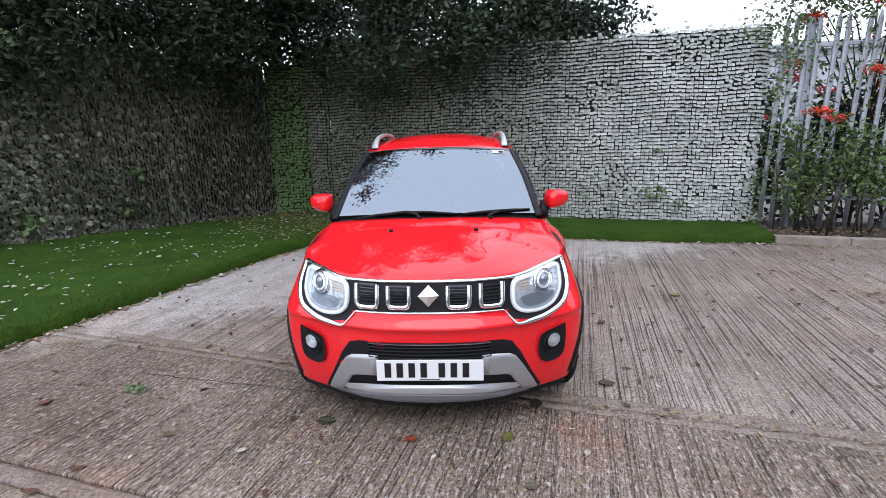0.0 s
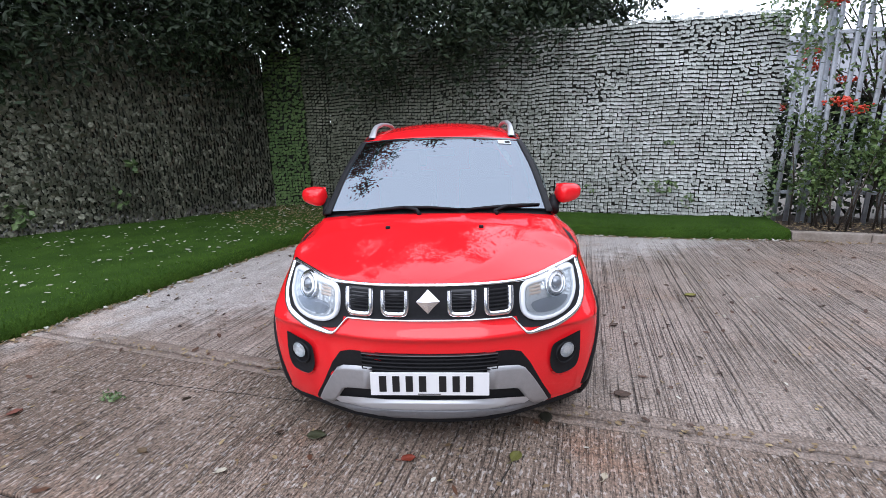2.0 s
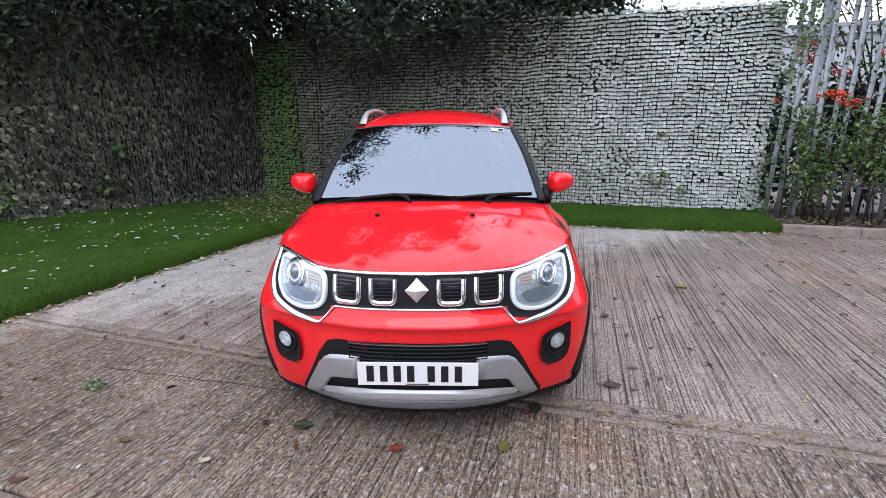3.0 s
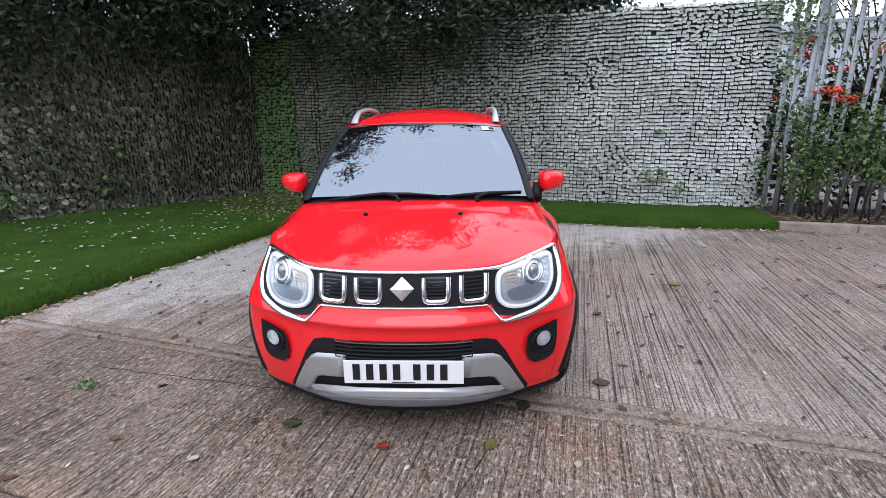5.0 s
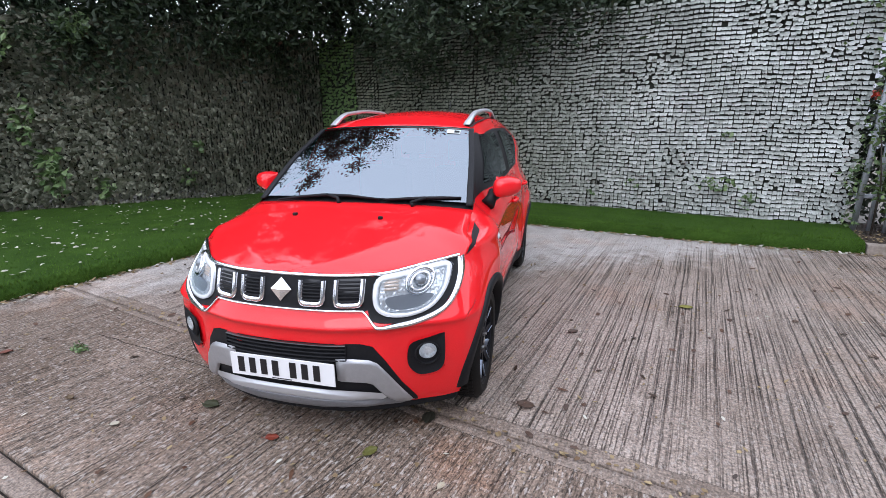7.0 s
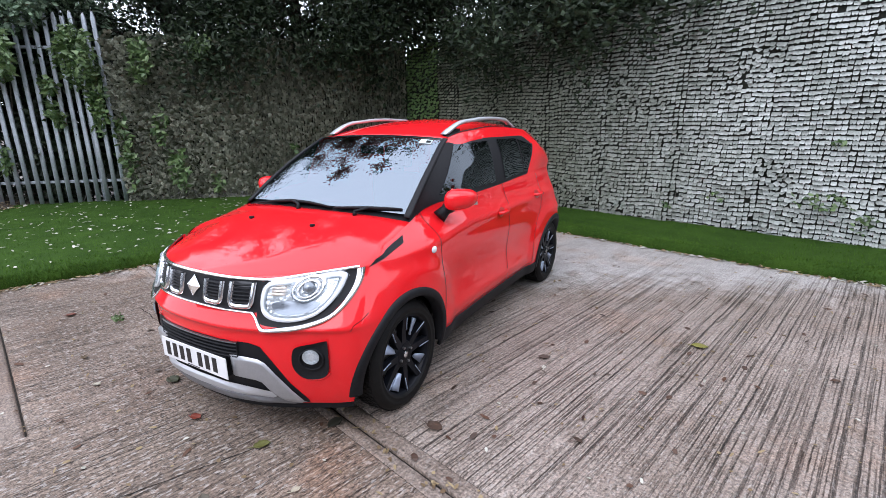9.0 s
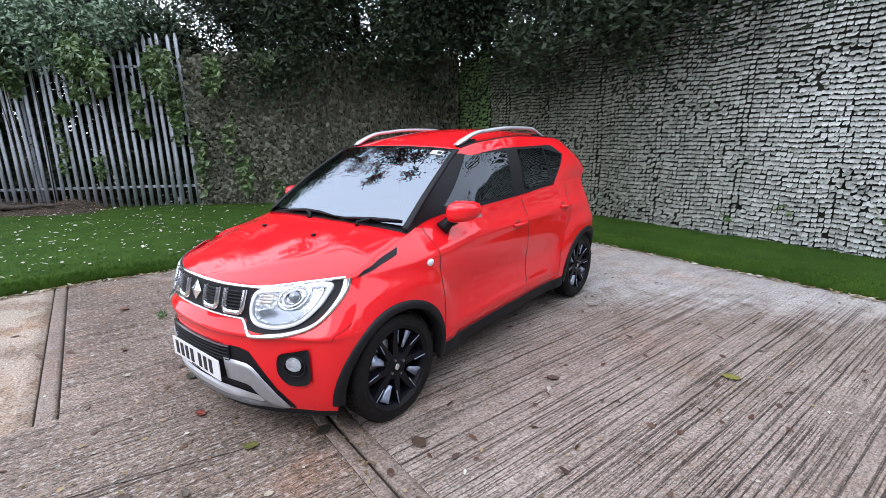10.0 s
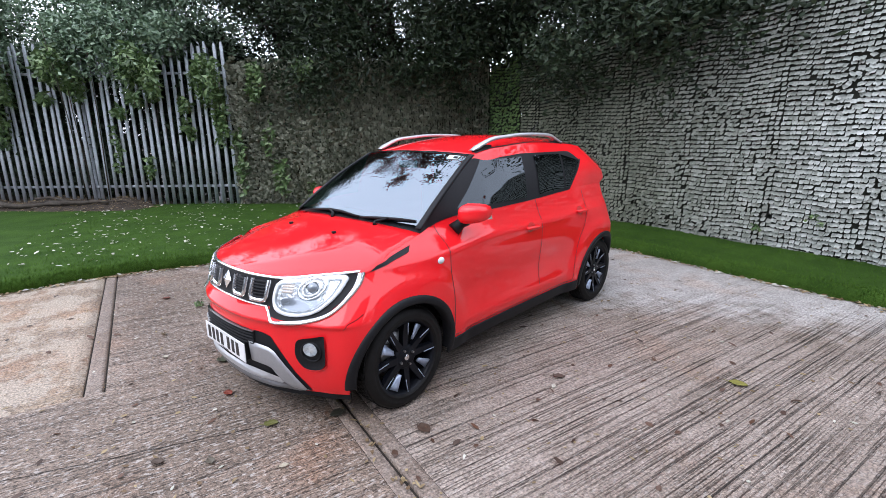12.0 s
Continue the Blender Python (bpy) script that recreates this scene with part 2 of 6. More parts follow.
def slab(x0, x1, y0, y1, dx, dy, deep, material, label="", drop=None):
    """A slab of the yard with ribs; its edges fall into the joints. y0 and y1 take x; drop takes x and y of an edge."""
    nx, ny = int((x1 - x0) / dx) + 1, max(3, int((y1(x0) - y0(x0)) / dy) + 1)
    verts, faces = [], []
    for j in range(ny + 1):
        for i in range(nx + 1):
            x = x0 + (x1 - x0) * i / nx
            a, b = y0(x), y1(x)
            y = a + 0.007 + (b - a - 0.014) * (j - 1) / (ny - 2) if 0 < j < ny else (a if j == 0 else b)
            z = rib_height(x, y, deep)
            if i in (0, nx) or j in (0, ny):
                z -= drop(x, y) if drop else 0.022
            elif j in (1, ny - 1):
                z -= 0.004 * abs(noise.noise(Vector((x * 6, y * 6, 1))))
            verts.append((x, y, z))
    for j in range(ny):
        for i in range(nx):
            a = j * (nx + 1) + i
            faces.append((a, a + 1, a + nx + 2, a + nx + 1))
    me = bpy.data.meshes.new("slab")
    me.from_pydata(verts, [], faces)
    me.materials.append(material)
    me.shade_smooth()
    ob = tagged(new("slab", me), label)
    ob.parent = yard


def joint(y, x):
    return y - 0.024 * min(x, 0)


STRIP_LABEL = "narrow smooth strip beside a joint"
slab(-4.9, 11.0, lambda x: joint(2.89, x), lambda x: 8.05, 0.016, 0.16, 0.0026, M_concrete, drop=lambda x, y: 0.006)
slab(-4.9, 11.0, lambda x: joint(2.787, x), lambda x: joint(2.888, x), 0.03, 0.02, 0.0012, M_strip, STRIP_LABEL, drop=lambda x, y: 0.006 if y > joint(2.84, x) else 0.022)
slab(-4.9, 11.0, lambda x: joint(2.70, x), lambda x: joint(2.774, x), 0.03, 0.02, 0.0012, M_strip, STRIP_LABEL, drop=lambda x, y: 0.004 if y < joint(2.74, x) else 0.022)
slab(-4.9, 11.0, lambda x: 1.553, lambda x: joint(2.698, x), 0.016, 0.12, 0.003, M_front, drop=lambda x, y: 0.004 if y > 2 else (0.0 if x > -1.03 else 0.022))
slab(-1.03, 11.0, lambda x: -9.0, lambda x: 1.553, 0.016, 0.2, 0.003, M_front, drop=lambda x, y: 0.0 if y > 1.5 else 0.003)
slab(-4.9, -1.005, lambda x: 1.443, lambda x: 1.546, 0.03, 0.02, 0.0012, M_strip, STRIP_LABEL)
slab(-4.9, -1.035, lambda x: -9.0, lambda x: 1.437, 0.022, 0.1, 0.006, M_old_concrete, "worn tan concrete slab with flaking surface", drop=lambda x, y: 0.012 if x > -1.1 else 0.022)
bm = bmesh.new()
grid_mesh(bm, [[(x, y, -0.019) for x in (-4.9, 11)] for y in (-9, 8.05)])
part("joint_filling", bm, M_joint, yard, smooth=False)
for name, pts in (("crack", [(-0.36 + 0.21 * (k / 24) * 1.3 + 0.012 * noise.noise(Vector((k * 0.9, 5, 0))), 1.02 + 1.3 * k / 24) for k in range(25)]),
                  ("crack", [(-2.6 + 0.10 * k + 0.02 * noise.noise(Vector((k * 1.3, 9, 0))), 2.44 + 0.006 * k + 0.02 * noise.noise(Vector((k * 0.8, 2, 0)))) for k in range(14)])):
    bm = bmesh.new()
    wide = [0.0022 + 0.0035 * abs(noise.noise(Vector((k * 1.7, 3, 0)))) for k in range(len(pts))]
    along_y = name == "crack" and pts[0][0] > -1
    grid_mesh(bm, [[(x - w * along_y, y - w * (not along_y), 0.0022), (x + w * along_y, y + w * (not along_y), 0.0022)] for (x, y), w in zip(pts, wide)], flip=not along_y)
    part(name, bm, M_joint, yard, smooth=False)


def edge_at(k):
    i = max(0, min(int(k), len(TURF_EDGE) - 2))
    f = k - i
    p = [TURF_EDGE[max(0, min(j, len(TURF_EDGE) - 1))] for j in (i - 1, i, i + 1, i + 2)]
    return Vector([0.5 * (2 * p[1][a] + (p[2][a] - p[0][a]) * f + (2 * p[0][a] - 5 * p[1][a] + 4 * p[2][a] - p[3][a]) * f * f
                          + (3 * p[1][a] - p[0][a] - 3 * p[2][a] + p[3][a]) * f**3) for a in (0, 1)] + [0])


def turf_back(k):
    """The far border of the turf, under the screens, for the same step along the edge."""
    f = k / (len(TURF_EDGE) - 1)
    keys = [(0, (-11.5, -0.9)), (0.36, (-9.2, 3.2)), (0.62, (-6.0, 8.4)), (0.7, (-5.2, 8.9)), (1.0, (2.9, 8.8))]
    for (a, p), (b, q) in zip(keys, keys[1:]):
        if f <= b:
            w = (f - a) / (b - a)
            return Vector((p[0] + w * (q[0] - p[0]), p[1] + w * (q[1] - p[1]), 0))
    return Vector((2.9, 8.8, 0))


def turf_height(p):
    return 0.012 * noise.noise(p * 1.1) + 0.006 * noise.noise(p * 4)


def turf_point(k, w):
    """w below 0.1 is the rounded front, then the flat."""
    e, b = edge_at(k), turf_back(k)
    d = (b - e).normalized()
    wob = 0.02 * noise.noise(e * 1.7)
    if w < 0.1:
        a = w / 0.1 * math.pi / 2
        p = e + d * (0.10 * (1 - math.cos(a)) + wob)
        return Vector((p.x, p.y, 0.125 * math.sin(a) - 0.004))
    p = e + d * (0.10 + wob) + (b - e - d * (0.10 + wob)) * ((w - 0.1) / 0.9)
    rise = 0.03 * (w - 0.1)
    return Vector((p.x, p.y, 0.121 + rise + turf_height(p)))


bm = bmesh.new()
STEPS = 140
ws = [i * 0.1 / 5 for i in range(6)] + [0.1 + 0.9 * (i / 22) ** 1.3 for i in range(1, 23)]
grid_mesh(bm, [[turf_point(i * (len(TURF_EDGE) - 1) / STEPS, w) for w in ws] for i in range(STEPS + 1)], flip=True)
tagged(finish(bm, "turf", M_turf_base), "green artificial turf laid over a raised border", "turf", kind="structure")

# ---- artificial leaf screens ----
def leaf_screen_material(name, stops, rough=0.75, per_object=False):
    """Faded plastic leaves: tone varies leaf by leaf and in patches of bleaching."""
    m = mat(name, stops[0], rough)
    r = nd(m, "ShaderNodeObjectInfo").outputs["Random"] if per_object else nd(m, "ShaderNodeNewGeometry").outputs["Random Per Island"]
    tc = nd(m, "ShaderNodeNewGeometry").outputs["Position"]
    n1 = nd(m, "ShaderNodeTexNoise", Scale=1.1, Detail=4.0)
    n2 = nd(m, "ShaderNodeTexNoise", Scale=45.0, Detail=2.0)
    ln(m, tc, n1.inputs["Vector"])
    ln(m, tc, n2.inputs["Vector"])
    f = calc(m, "ADD", calc(m, "MULTIPLY", r, 0.26), calc(m, "MULTIPLY", n1.outputs["Fac"], 0.5))
    f = calc(m, "ADD", f, calc(m, "MULTIPLY", n2.outputs["Fac"], 0.28))
    ln(m, ramp(m, f, [(0.2, stops[0]), (0.5, stops[1]), (0.8, stops[2])]), bsdf(m).inputs["Base Color"])
    relief(m, n2.outputs["Fac"], 0.15, 0.004)
    return m


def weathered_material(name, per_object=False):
    """The long screen's leaves: olive, darkened for tree shade, at the sheltered end, bleached by years of sun towards
    the open end.
    """
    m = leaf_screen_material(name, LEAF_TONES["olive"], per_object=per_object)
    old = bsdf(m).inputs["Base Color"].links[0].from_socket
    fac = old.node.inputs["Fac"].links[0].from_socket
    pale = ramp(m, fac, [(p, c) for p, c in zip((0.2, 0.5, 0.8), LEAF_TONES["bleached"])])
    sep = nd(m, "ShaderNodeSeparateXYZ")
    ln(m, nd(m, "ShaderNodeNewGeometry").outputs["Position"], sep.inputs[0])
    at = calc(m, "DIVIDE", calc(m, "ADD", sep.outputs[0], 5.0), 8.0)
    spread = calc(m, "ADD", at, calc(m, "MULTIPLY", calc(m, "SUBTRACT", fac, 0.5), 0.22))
    # besides bleaching, the stops paint tree shade at low x and haze at high x
    bleach_and_shade = ramp(m, spread, [(0.0, (0.0, 0.0, 0.0)), (0.35, (0.10, 0.10, 0.10)), (0.58, (0.46, 0.46, 0.46)), (0.70, (0.76, 0.76, 0.76)), (0.79, (0.92, 0.92, 0.92)), (1.0, (1.0, 1.0, 1.0))])
    ln(m, mix(m, bleach_and_shade, old, pale), bsdf(m).inputs["Base Color"])
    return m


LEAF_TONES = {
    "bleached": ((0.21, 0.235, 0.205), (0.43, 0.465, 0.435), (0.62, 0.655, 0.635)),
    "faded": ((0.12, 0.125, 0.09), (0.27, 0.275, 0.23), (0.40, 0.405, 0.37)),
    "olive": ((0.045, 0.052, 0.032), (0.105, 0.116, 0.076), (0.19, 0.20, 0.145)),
    "grey_green": ((0.026, 0.031, 0.020), (0.165, 0.175, 0.125), (0.40, 0.41, 0.31)),
    "dusty": ((0.055, 0.055, 0.046), (0.12, 0.12, 0.105), (0.21, 0.21, 0.19)),
    "green": ((0.030, 0.062, 0.014), (0.070, 0.128, 0.034), (0.125, 0.195, 0.062)),
}
M_screen = {k: leaf_screen_material("leaves_" + k, v) for k, v in LEAF_TONES.items()}
M_screen_one = {k: leaf_screen_material("leaf_" + k, v, per_object=True) for k, v in LEAF_TONES.items()}
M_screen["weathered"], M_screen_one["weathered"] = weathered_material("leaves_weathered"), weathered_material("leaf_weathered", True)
# near-black: the shade in the gaps between leaves is put into this colour
M_backing = mottled("screen_backing_shade", (0.007, 0.009, 0.006), (0.018, 0.021, 0.014), 8, 0.9)


def screen_leaf(w, h, lift, fold, curl):
    """A plastic leaf: hangs from its top edge, folded along the rib, lobed and torn at the tip. Local x across, z up, -y outward."""
    pts, faces = [], []
    rows = ((0.0, 0.48), (0.4, 0.52), (0.78, 0.51), (1.0, 0.46))
    tips = [rng.uniform(-0.22, 0.10), rng.uniform(-0.05, 0.22), rng.uniform(-0.26, 0.10), rng.uniform(-0.05, 0.22), rng.uniform(-0.22, 0.10)]
    for n, (k, half) in enumerate(rows):
        for c in range(5):
            q = (c - 2) / 2
            kk = k + (tips[c] if n == 3 else 0.4 * tips[c] if n == 2 else 0)
            y = -lift * (0.1 + 0.9 * kk) - 0.004 + fold * abs(q) + curl * q * k + rng.gauss(0, 0.0022)
            pts.append((q * half * w * rng.uniform(0.92, 1.08), y, -h * kk))
    for r in range(3):
        for c in range(4):
            a = r * 5 + c
            faces.append((a, a + 1, a + 6, a + 5))
    return pts, faces


LEAF_SHAPES = []
for i in range(24):
    LEAF_SHAPES.append(screen_leaf(rng.uniform(0.048, 0.056), rng.uniform(0.040, 0.047), rng.uniform(0.028, 0.040),
                                   rng.uniform(0.001, 0.007), rng.uniform(-0.010, 0.010)))
LEAF_MESHES = {}


def leaf_mesh(i, tone):
    if (i, tone) not in LEAF_MESHES:
        me = bpy.data.meshes.new("leaf")
        me.from_pydata(LEAF_SHAPES[i][0], [], LEAF_SHAPES[i][1])
        me.materials.append(M_screen_one[tone])
        LEAF_MESHES[i, tone] = me
    return LEAF_MESHES[i, tone]


def hedge_panel(base, width, height, yaw, tone, turned, seed, label, singles=0, ragged=0.06):
    """One leaf screen: a dark mesh backing and rows of leaves. turned: its leaf rows run upright."""
    r = random.Random(seed)
    e = thing("hedge_panel", Matrix.Translation(base) @ pose(0, 0, 0, 0, 0, yaw), label, "hedge screen", "leaf screens along the yard")
    bm = bmesh.new()
    nx, nz = 6, 14
    def bulge(x, z):
        q = Vector((base[0] + x * math.cos(radians(yaw)), base[1] + x * math.sin(radians(yaw)), z))
        return 0.055 * noise.noise(q * 1.3) + 0.03 * noise.noise(q * 3.1) + (0.05 * max(0.0, 1 - min(x, width - x) / 0.16) ** 2 if tone == "weathered" else 0.0)
    grid_mesh(bm, [[(width * i / nx, bulge(width * i / nx, height * j / nz), (height - 0.07) * j / nz) for i in range(nx + 1)] for j in range(nz + 1)])
    part("backing", bm, M_backing, e, "plastic mesh, near-black for the shade between leaves", thick=0.03, offset=-1.0)
    step_x, step_z = (0.050, 0.050) if turned else (0.0588, 0.0572)
    verts, faces = [], []
    spots = []
    if turned:
        cols, rows = int(width / step_z), int(height / step_x)
    else:
        cols, rows = int(width / step_x), int(height / step_z)
    def x_of(i):
        return (i + 0.5) * width / cols
    for j in range(rows + 1):
        for i in range(cols):
            if turned:
                x, z = (i + 0.5) * width / cols, 0.05 + (j + 0.5 * (i % 2)) * height / rows
                wild = max(0.0, min(1.0, 1.35 - 0.45 * (math.hypot(base[0] - LEFT_A.x, base[1] - LEFT_A.y) + x) + 0.9 * noise.noise(Vector((base[0] + x * 0.6, base[1] + x, z * 1.2)))))
                wild = 0.32 + 0.68 * wild
                turn = radians(r.gauss(88, 3 + 36 * wild))
            else:
                wild = (0.7 if tone == "green" else 0.10) + max(0.0, 1.5 * noise.noise(Vector((base[0] + x_of(i), 3.0, j * 0.075)) * 1.6))
                x = x_of(i) + 0.012 * noise.noise(Vector((i, j * 0.2, seed)))
                z = 0.07 + j * height / rows
                turn = radians(r.gauss(0, 2.5 + 16 * wild))
            sag = 0.03 * noise.noise(Vector((base[0] * 2 + x * 2.2, base[1] * 2, z * 0.9)))
            z += sag + r.gauss(0, 0.002 + 0.007 * wild)
            x += r.gauss(0, 0.0015 + 0.007 * wild)
            if z > height + r.uniform(-0.4 * ragged, ragged) or r.random() < 0.004 + 0.012 * wild or not -0.03 < x < width + 0.03:
                continue
            spots.append((x, z, turn, r.gauss(0, 0.07 + 0.12 * wild), r.gauss(0, 0.06 + 0.2 * wild), (r.uniform(0.8, 1.3) if turned else r.uniform(0.93, 1.08)) * (1 + (0.12 if turned else 0.10) * wild), r.randrange(len(LEAF_SHAPES))))
    spots.sort(key=lambda s: abs(s[1] - 1.4))
    for n, (x, z, turn, tip, yawn, size, shape) in enumerate(spots):
        m = Matrix.LocRotScale((x, bulge(x, z) - 0.006, z), Euler((tip, turn, yawn)), (size * 1.25, size * 1.75, size * 0.95) if turned else (size, size, size))
        if n < singles:
            ob = new("leaf", leaf_mesh(shape, tone))
            ob.parent = e
            ob.matrix_local = m
        else:
            b = len(verts)
            verts.extend(m @ Vector(p) for p in LEAF_SHAPES[shape][0])
            faces.extend(tuple(b + v for v in f) for f in LEAF_SHAPES[shape][1])
    if turned:
        bm = bmesh.new()
        for k in range(int(width * 46)):
            x, z = r.uniform(0, width), r.uniform(0.0, 0.2) * r.random() ** 0.5
            m = Matrix.LocRotScale((x, bulge(x, z) - 0.03, z + 0.09), Euler((r.gauss(0.2, 0.3), r.gauss(0, 0.9), r.gauss(0, 0.4))), (1.05, 1, 1.0))
            pts, fcs = LEAF_SHAPES[r.randrange(len(LEAF_SHAPES))]
            vs = [bm.verts.new(m @ Vector(p)) for p in pts]
            for f in fcs:
                bm.faces.new([vs[v] for v in f])
        tagged(part("dusty_foot", bm, M_screen["dusty"], e, "dusty grey torn foot of the screen", smooth=False), kind="stuff")
    if faces:
        me = bpy.data.meshes.new("leaves")
        me.from_pydata(verts, [], faces)
        me.materials.append(M_screen[tone])
        ob = tagged(new("leaves", me), kind="stuff")
        ob.parent = e
    return e


WALL_LABELS = {"bleached": "sun-bleached whitish artificial leaf screen on the fence", "faded": "faded grey-green artificial leaf screen on the fence",
               "olive": "dull olive artificial leaf screen in the shade", "grey_green": "grey-green artificial ivy screen in tree shade",
               "green": "bright green artificial leaf screen across the corner"}
wall_tones = ["olive", "olive", "olive", "faded", "faded", "faded", "bleached", "bleached"]
wall_x0, wall_w = -5.05, 1.06
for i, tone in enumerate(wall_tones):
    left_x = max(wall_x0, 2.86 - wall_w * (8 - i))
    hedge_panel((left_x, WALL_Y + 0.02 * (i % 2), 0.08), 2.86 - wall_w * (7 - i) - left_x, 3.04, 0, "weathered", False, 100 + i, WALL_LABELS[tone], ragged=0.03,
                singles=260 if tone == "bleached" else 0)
left_yaw = math.degrees(math.atan2(LEFT_DIR.y, LEFT_DIR.x))
for i in range(5):
    p = LEFT_A + LEFT_DIR * (1.1 * i)
    hedge_panel((p.x, p.y, 0.08), 1.1, 3.0, left_yaw, "grey_green", True, 200 + i, WALL_LABELS["grey_green"], ragged=0.2)
corner_dir = Vector((wall_x0, WALL_Y, 0)) - LEFT_END
hedge_panel((LEFT_END.x, LEFT_END.y, 0.08), corner_dir.length, 3.0, math.degrees(math.atan2(corner_dir.y, corner_dir.x)), "green", False, 300, WALL_LABELS["green"])

# ---- palisade fences ----
M_galv = mottled("galvanised_steel", (0.36, 0.40, 0.44), (0.56, 0.60, 0.65), 9, 0.5, 0.1, metal=0.5)


def pale_rows(w, h, split):
    """A W-section pale with a pointed, split top."""
    bm = bmesh.new()
    prof = [(-0.5, 0.0), (-0.3, 0.35), (0.0, 0.12), (0.3, 0.35), (0.5, 0.0)]
    rows = []
    for z, k in ((0.0, 1), (h * 0.33, 1), (h * 0.66, 1), (h - split, 1), (h, 0.35)):
        rows.append([(x * w * k, -y * w * 0.8, z + (split * 0.5 if z == h and abs(x) > 0.2 else 0)) for x, y in prof])
    grid_mesh(bm, rows)
    return bm


def palisade(name_label, start, direction, length, pitch, height, rails, group, post_every=2.75, back=1, pale_w=0.068):
    """back: 1 or -1, the side of the pales on which rails and posts stand."""
    yaw = math.degrees(math.atan2(direction.y, direction.x))
    e = thing("palisade_fence", Matrix.Translation(start) @ pose(0, 0, 0, 0, 0, yaw), name_label, "fence", group)
    pale = None
    for i in range(int(length / pitch) + 1):
        if pale is None:
            pale = part("pale", pale_rows(pale_w, height, 0.07), M_galv, e, thick=0.003)
            me = pale.data
        ob = pale if i == 0 else new("pale", me)
        ob.parent = e
        if i:
            s = ob.modifiers.new("thick", "SOLIDIFY")
            s.thickness = 0.003
        ob.matrix_local = pose(i * pitch, -0.03 * back, rng.uniform(-0.02, 0.02), rng.gauss(0, 0.3), rng.gauss(0, 0.5), 0 if back > 0 else 180)
    for z in rails:
        bm = bmesh.new()
        box(bm, -0.05, length + 0.05, *sorted((0.0, 0.045 * back)), z, z + 0.05)
        part("rail", bm, M_galv, e, smooth=False, bevel=0.004)
    n = int(length / post_every) + 1
    for i in range(n):
        bm = bmesh.new()
        x = min(0.4 + i * post_every, length)
        box(bm, x - 0.03, x + 0.03, *sorted((0.045 * back, 0.15 * back)), -0.2, height - 0.05)
        part("post", bm, M_galv, e, smooth=False, bevel=0.004)
    return e


palisade("galvanised steel palisade fence with climbing ivy", LEFT_A + Vector((-0.04, -0.06, 0.1)), -LEFT_DIR, 9.0, 0.158, 3.36, (0.42, 2.78), "palisade fences", back=-1, pale_w=0.082)
palisade("galvanised steel palisade fence behind a shrub with red berries", Vector((2.93, 8.55, 0.1)), Vector((1, 0.0, 0)), 7.0, 0.160, 3.0, (0.42, 2.6), "palisade fences")

# ---- trees ----
M_bark = mottled("bark", (0.03, 0.024, 0.018), (0.075, 0.062, 0.048), 14, 0.9, 0.8, stretch=(1, 1, 0.25))
# two copies of tree leaf: one darkened as shade, one paled and blued as skylight
M_leaf_shaded = leafy("tree_leaf_shaded", (0.007, 0.014, 0.008), (0.040, 0.062, 0.030), 0.5)
bsdf(M_leaf_shaded).inputs["Specular IOR Level"].default_value = 0.25
M_leaf_lit = leafy("tree_leaf_lit", (0.055, 0.100, 0.062), (0.21, 0.30, 0.185), 0.4)
M_leaf_mid = leafy("shrub_leaf", (0.030, 0.066, 0.016), (0.12, 0.19, 0.050), 0.5)


def scatter_leaves(centres, count, spread, size, r, droop=0.3):
    verts, faces = [], []
    for _ in range(count):
        c, s = centres[r.randrange(len(centres))]
        d = Vector((r.gauss(0, 1), r.gauss(0, 1), r.gauss(0, 0.75)))
        p = Vector(c) + d * (s * spread * 0.5)
        u = Vector((r.gauss(0, 1), r.gauss(0, 1), r.gauss(-droop, 0.7))).normalized()
        v = u.cross(Vector((r.gauss(0, 1), r.gauss(0, 1), r.gauss(0, 1)))).normalized()
        n = u.cross(v)
        L, W = size * r.uniform(0.7, 1.35), size * r.uniform(0.35, 0.6)
        b = len(verts)
        verts += [p, p + u * L * 0.45 + v * W * 0.5 + n * L * 0.05, p + u * L, p + u * L * 0.45 - v * W * 0.5 + n * L * 0.05]
        faces += [(b, b + 1, b + 2), (b, b + 2, b + 3)]
    return verts, faces


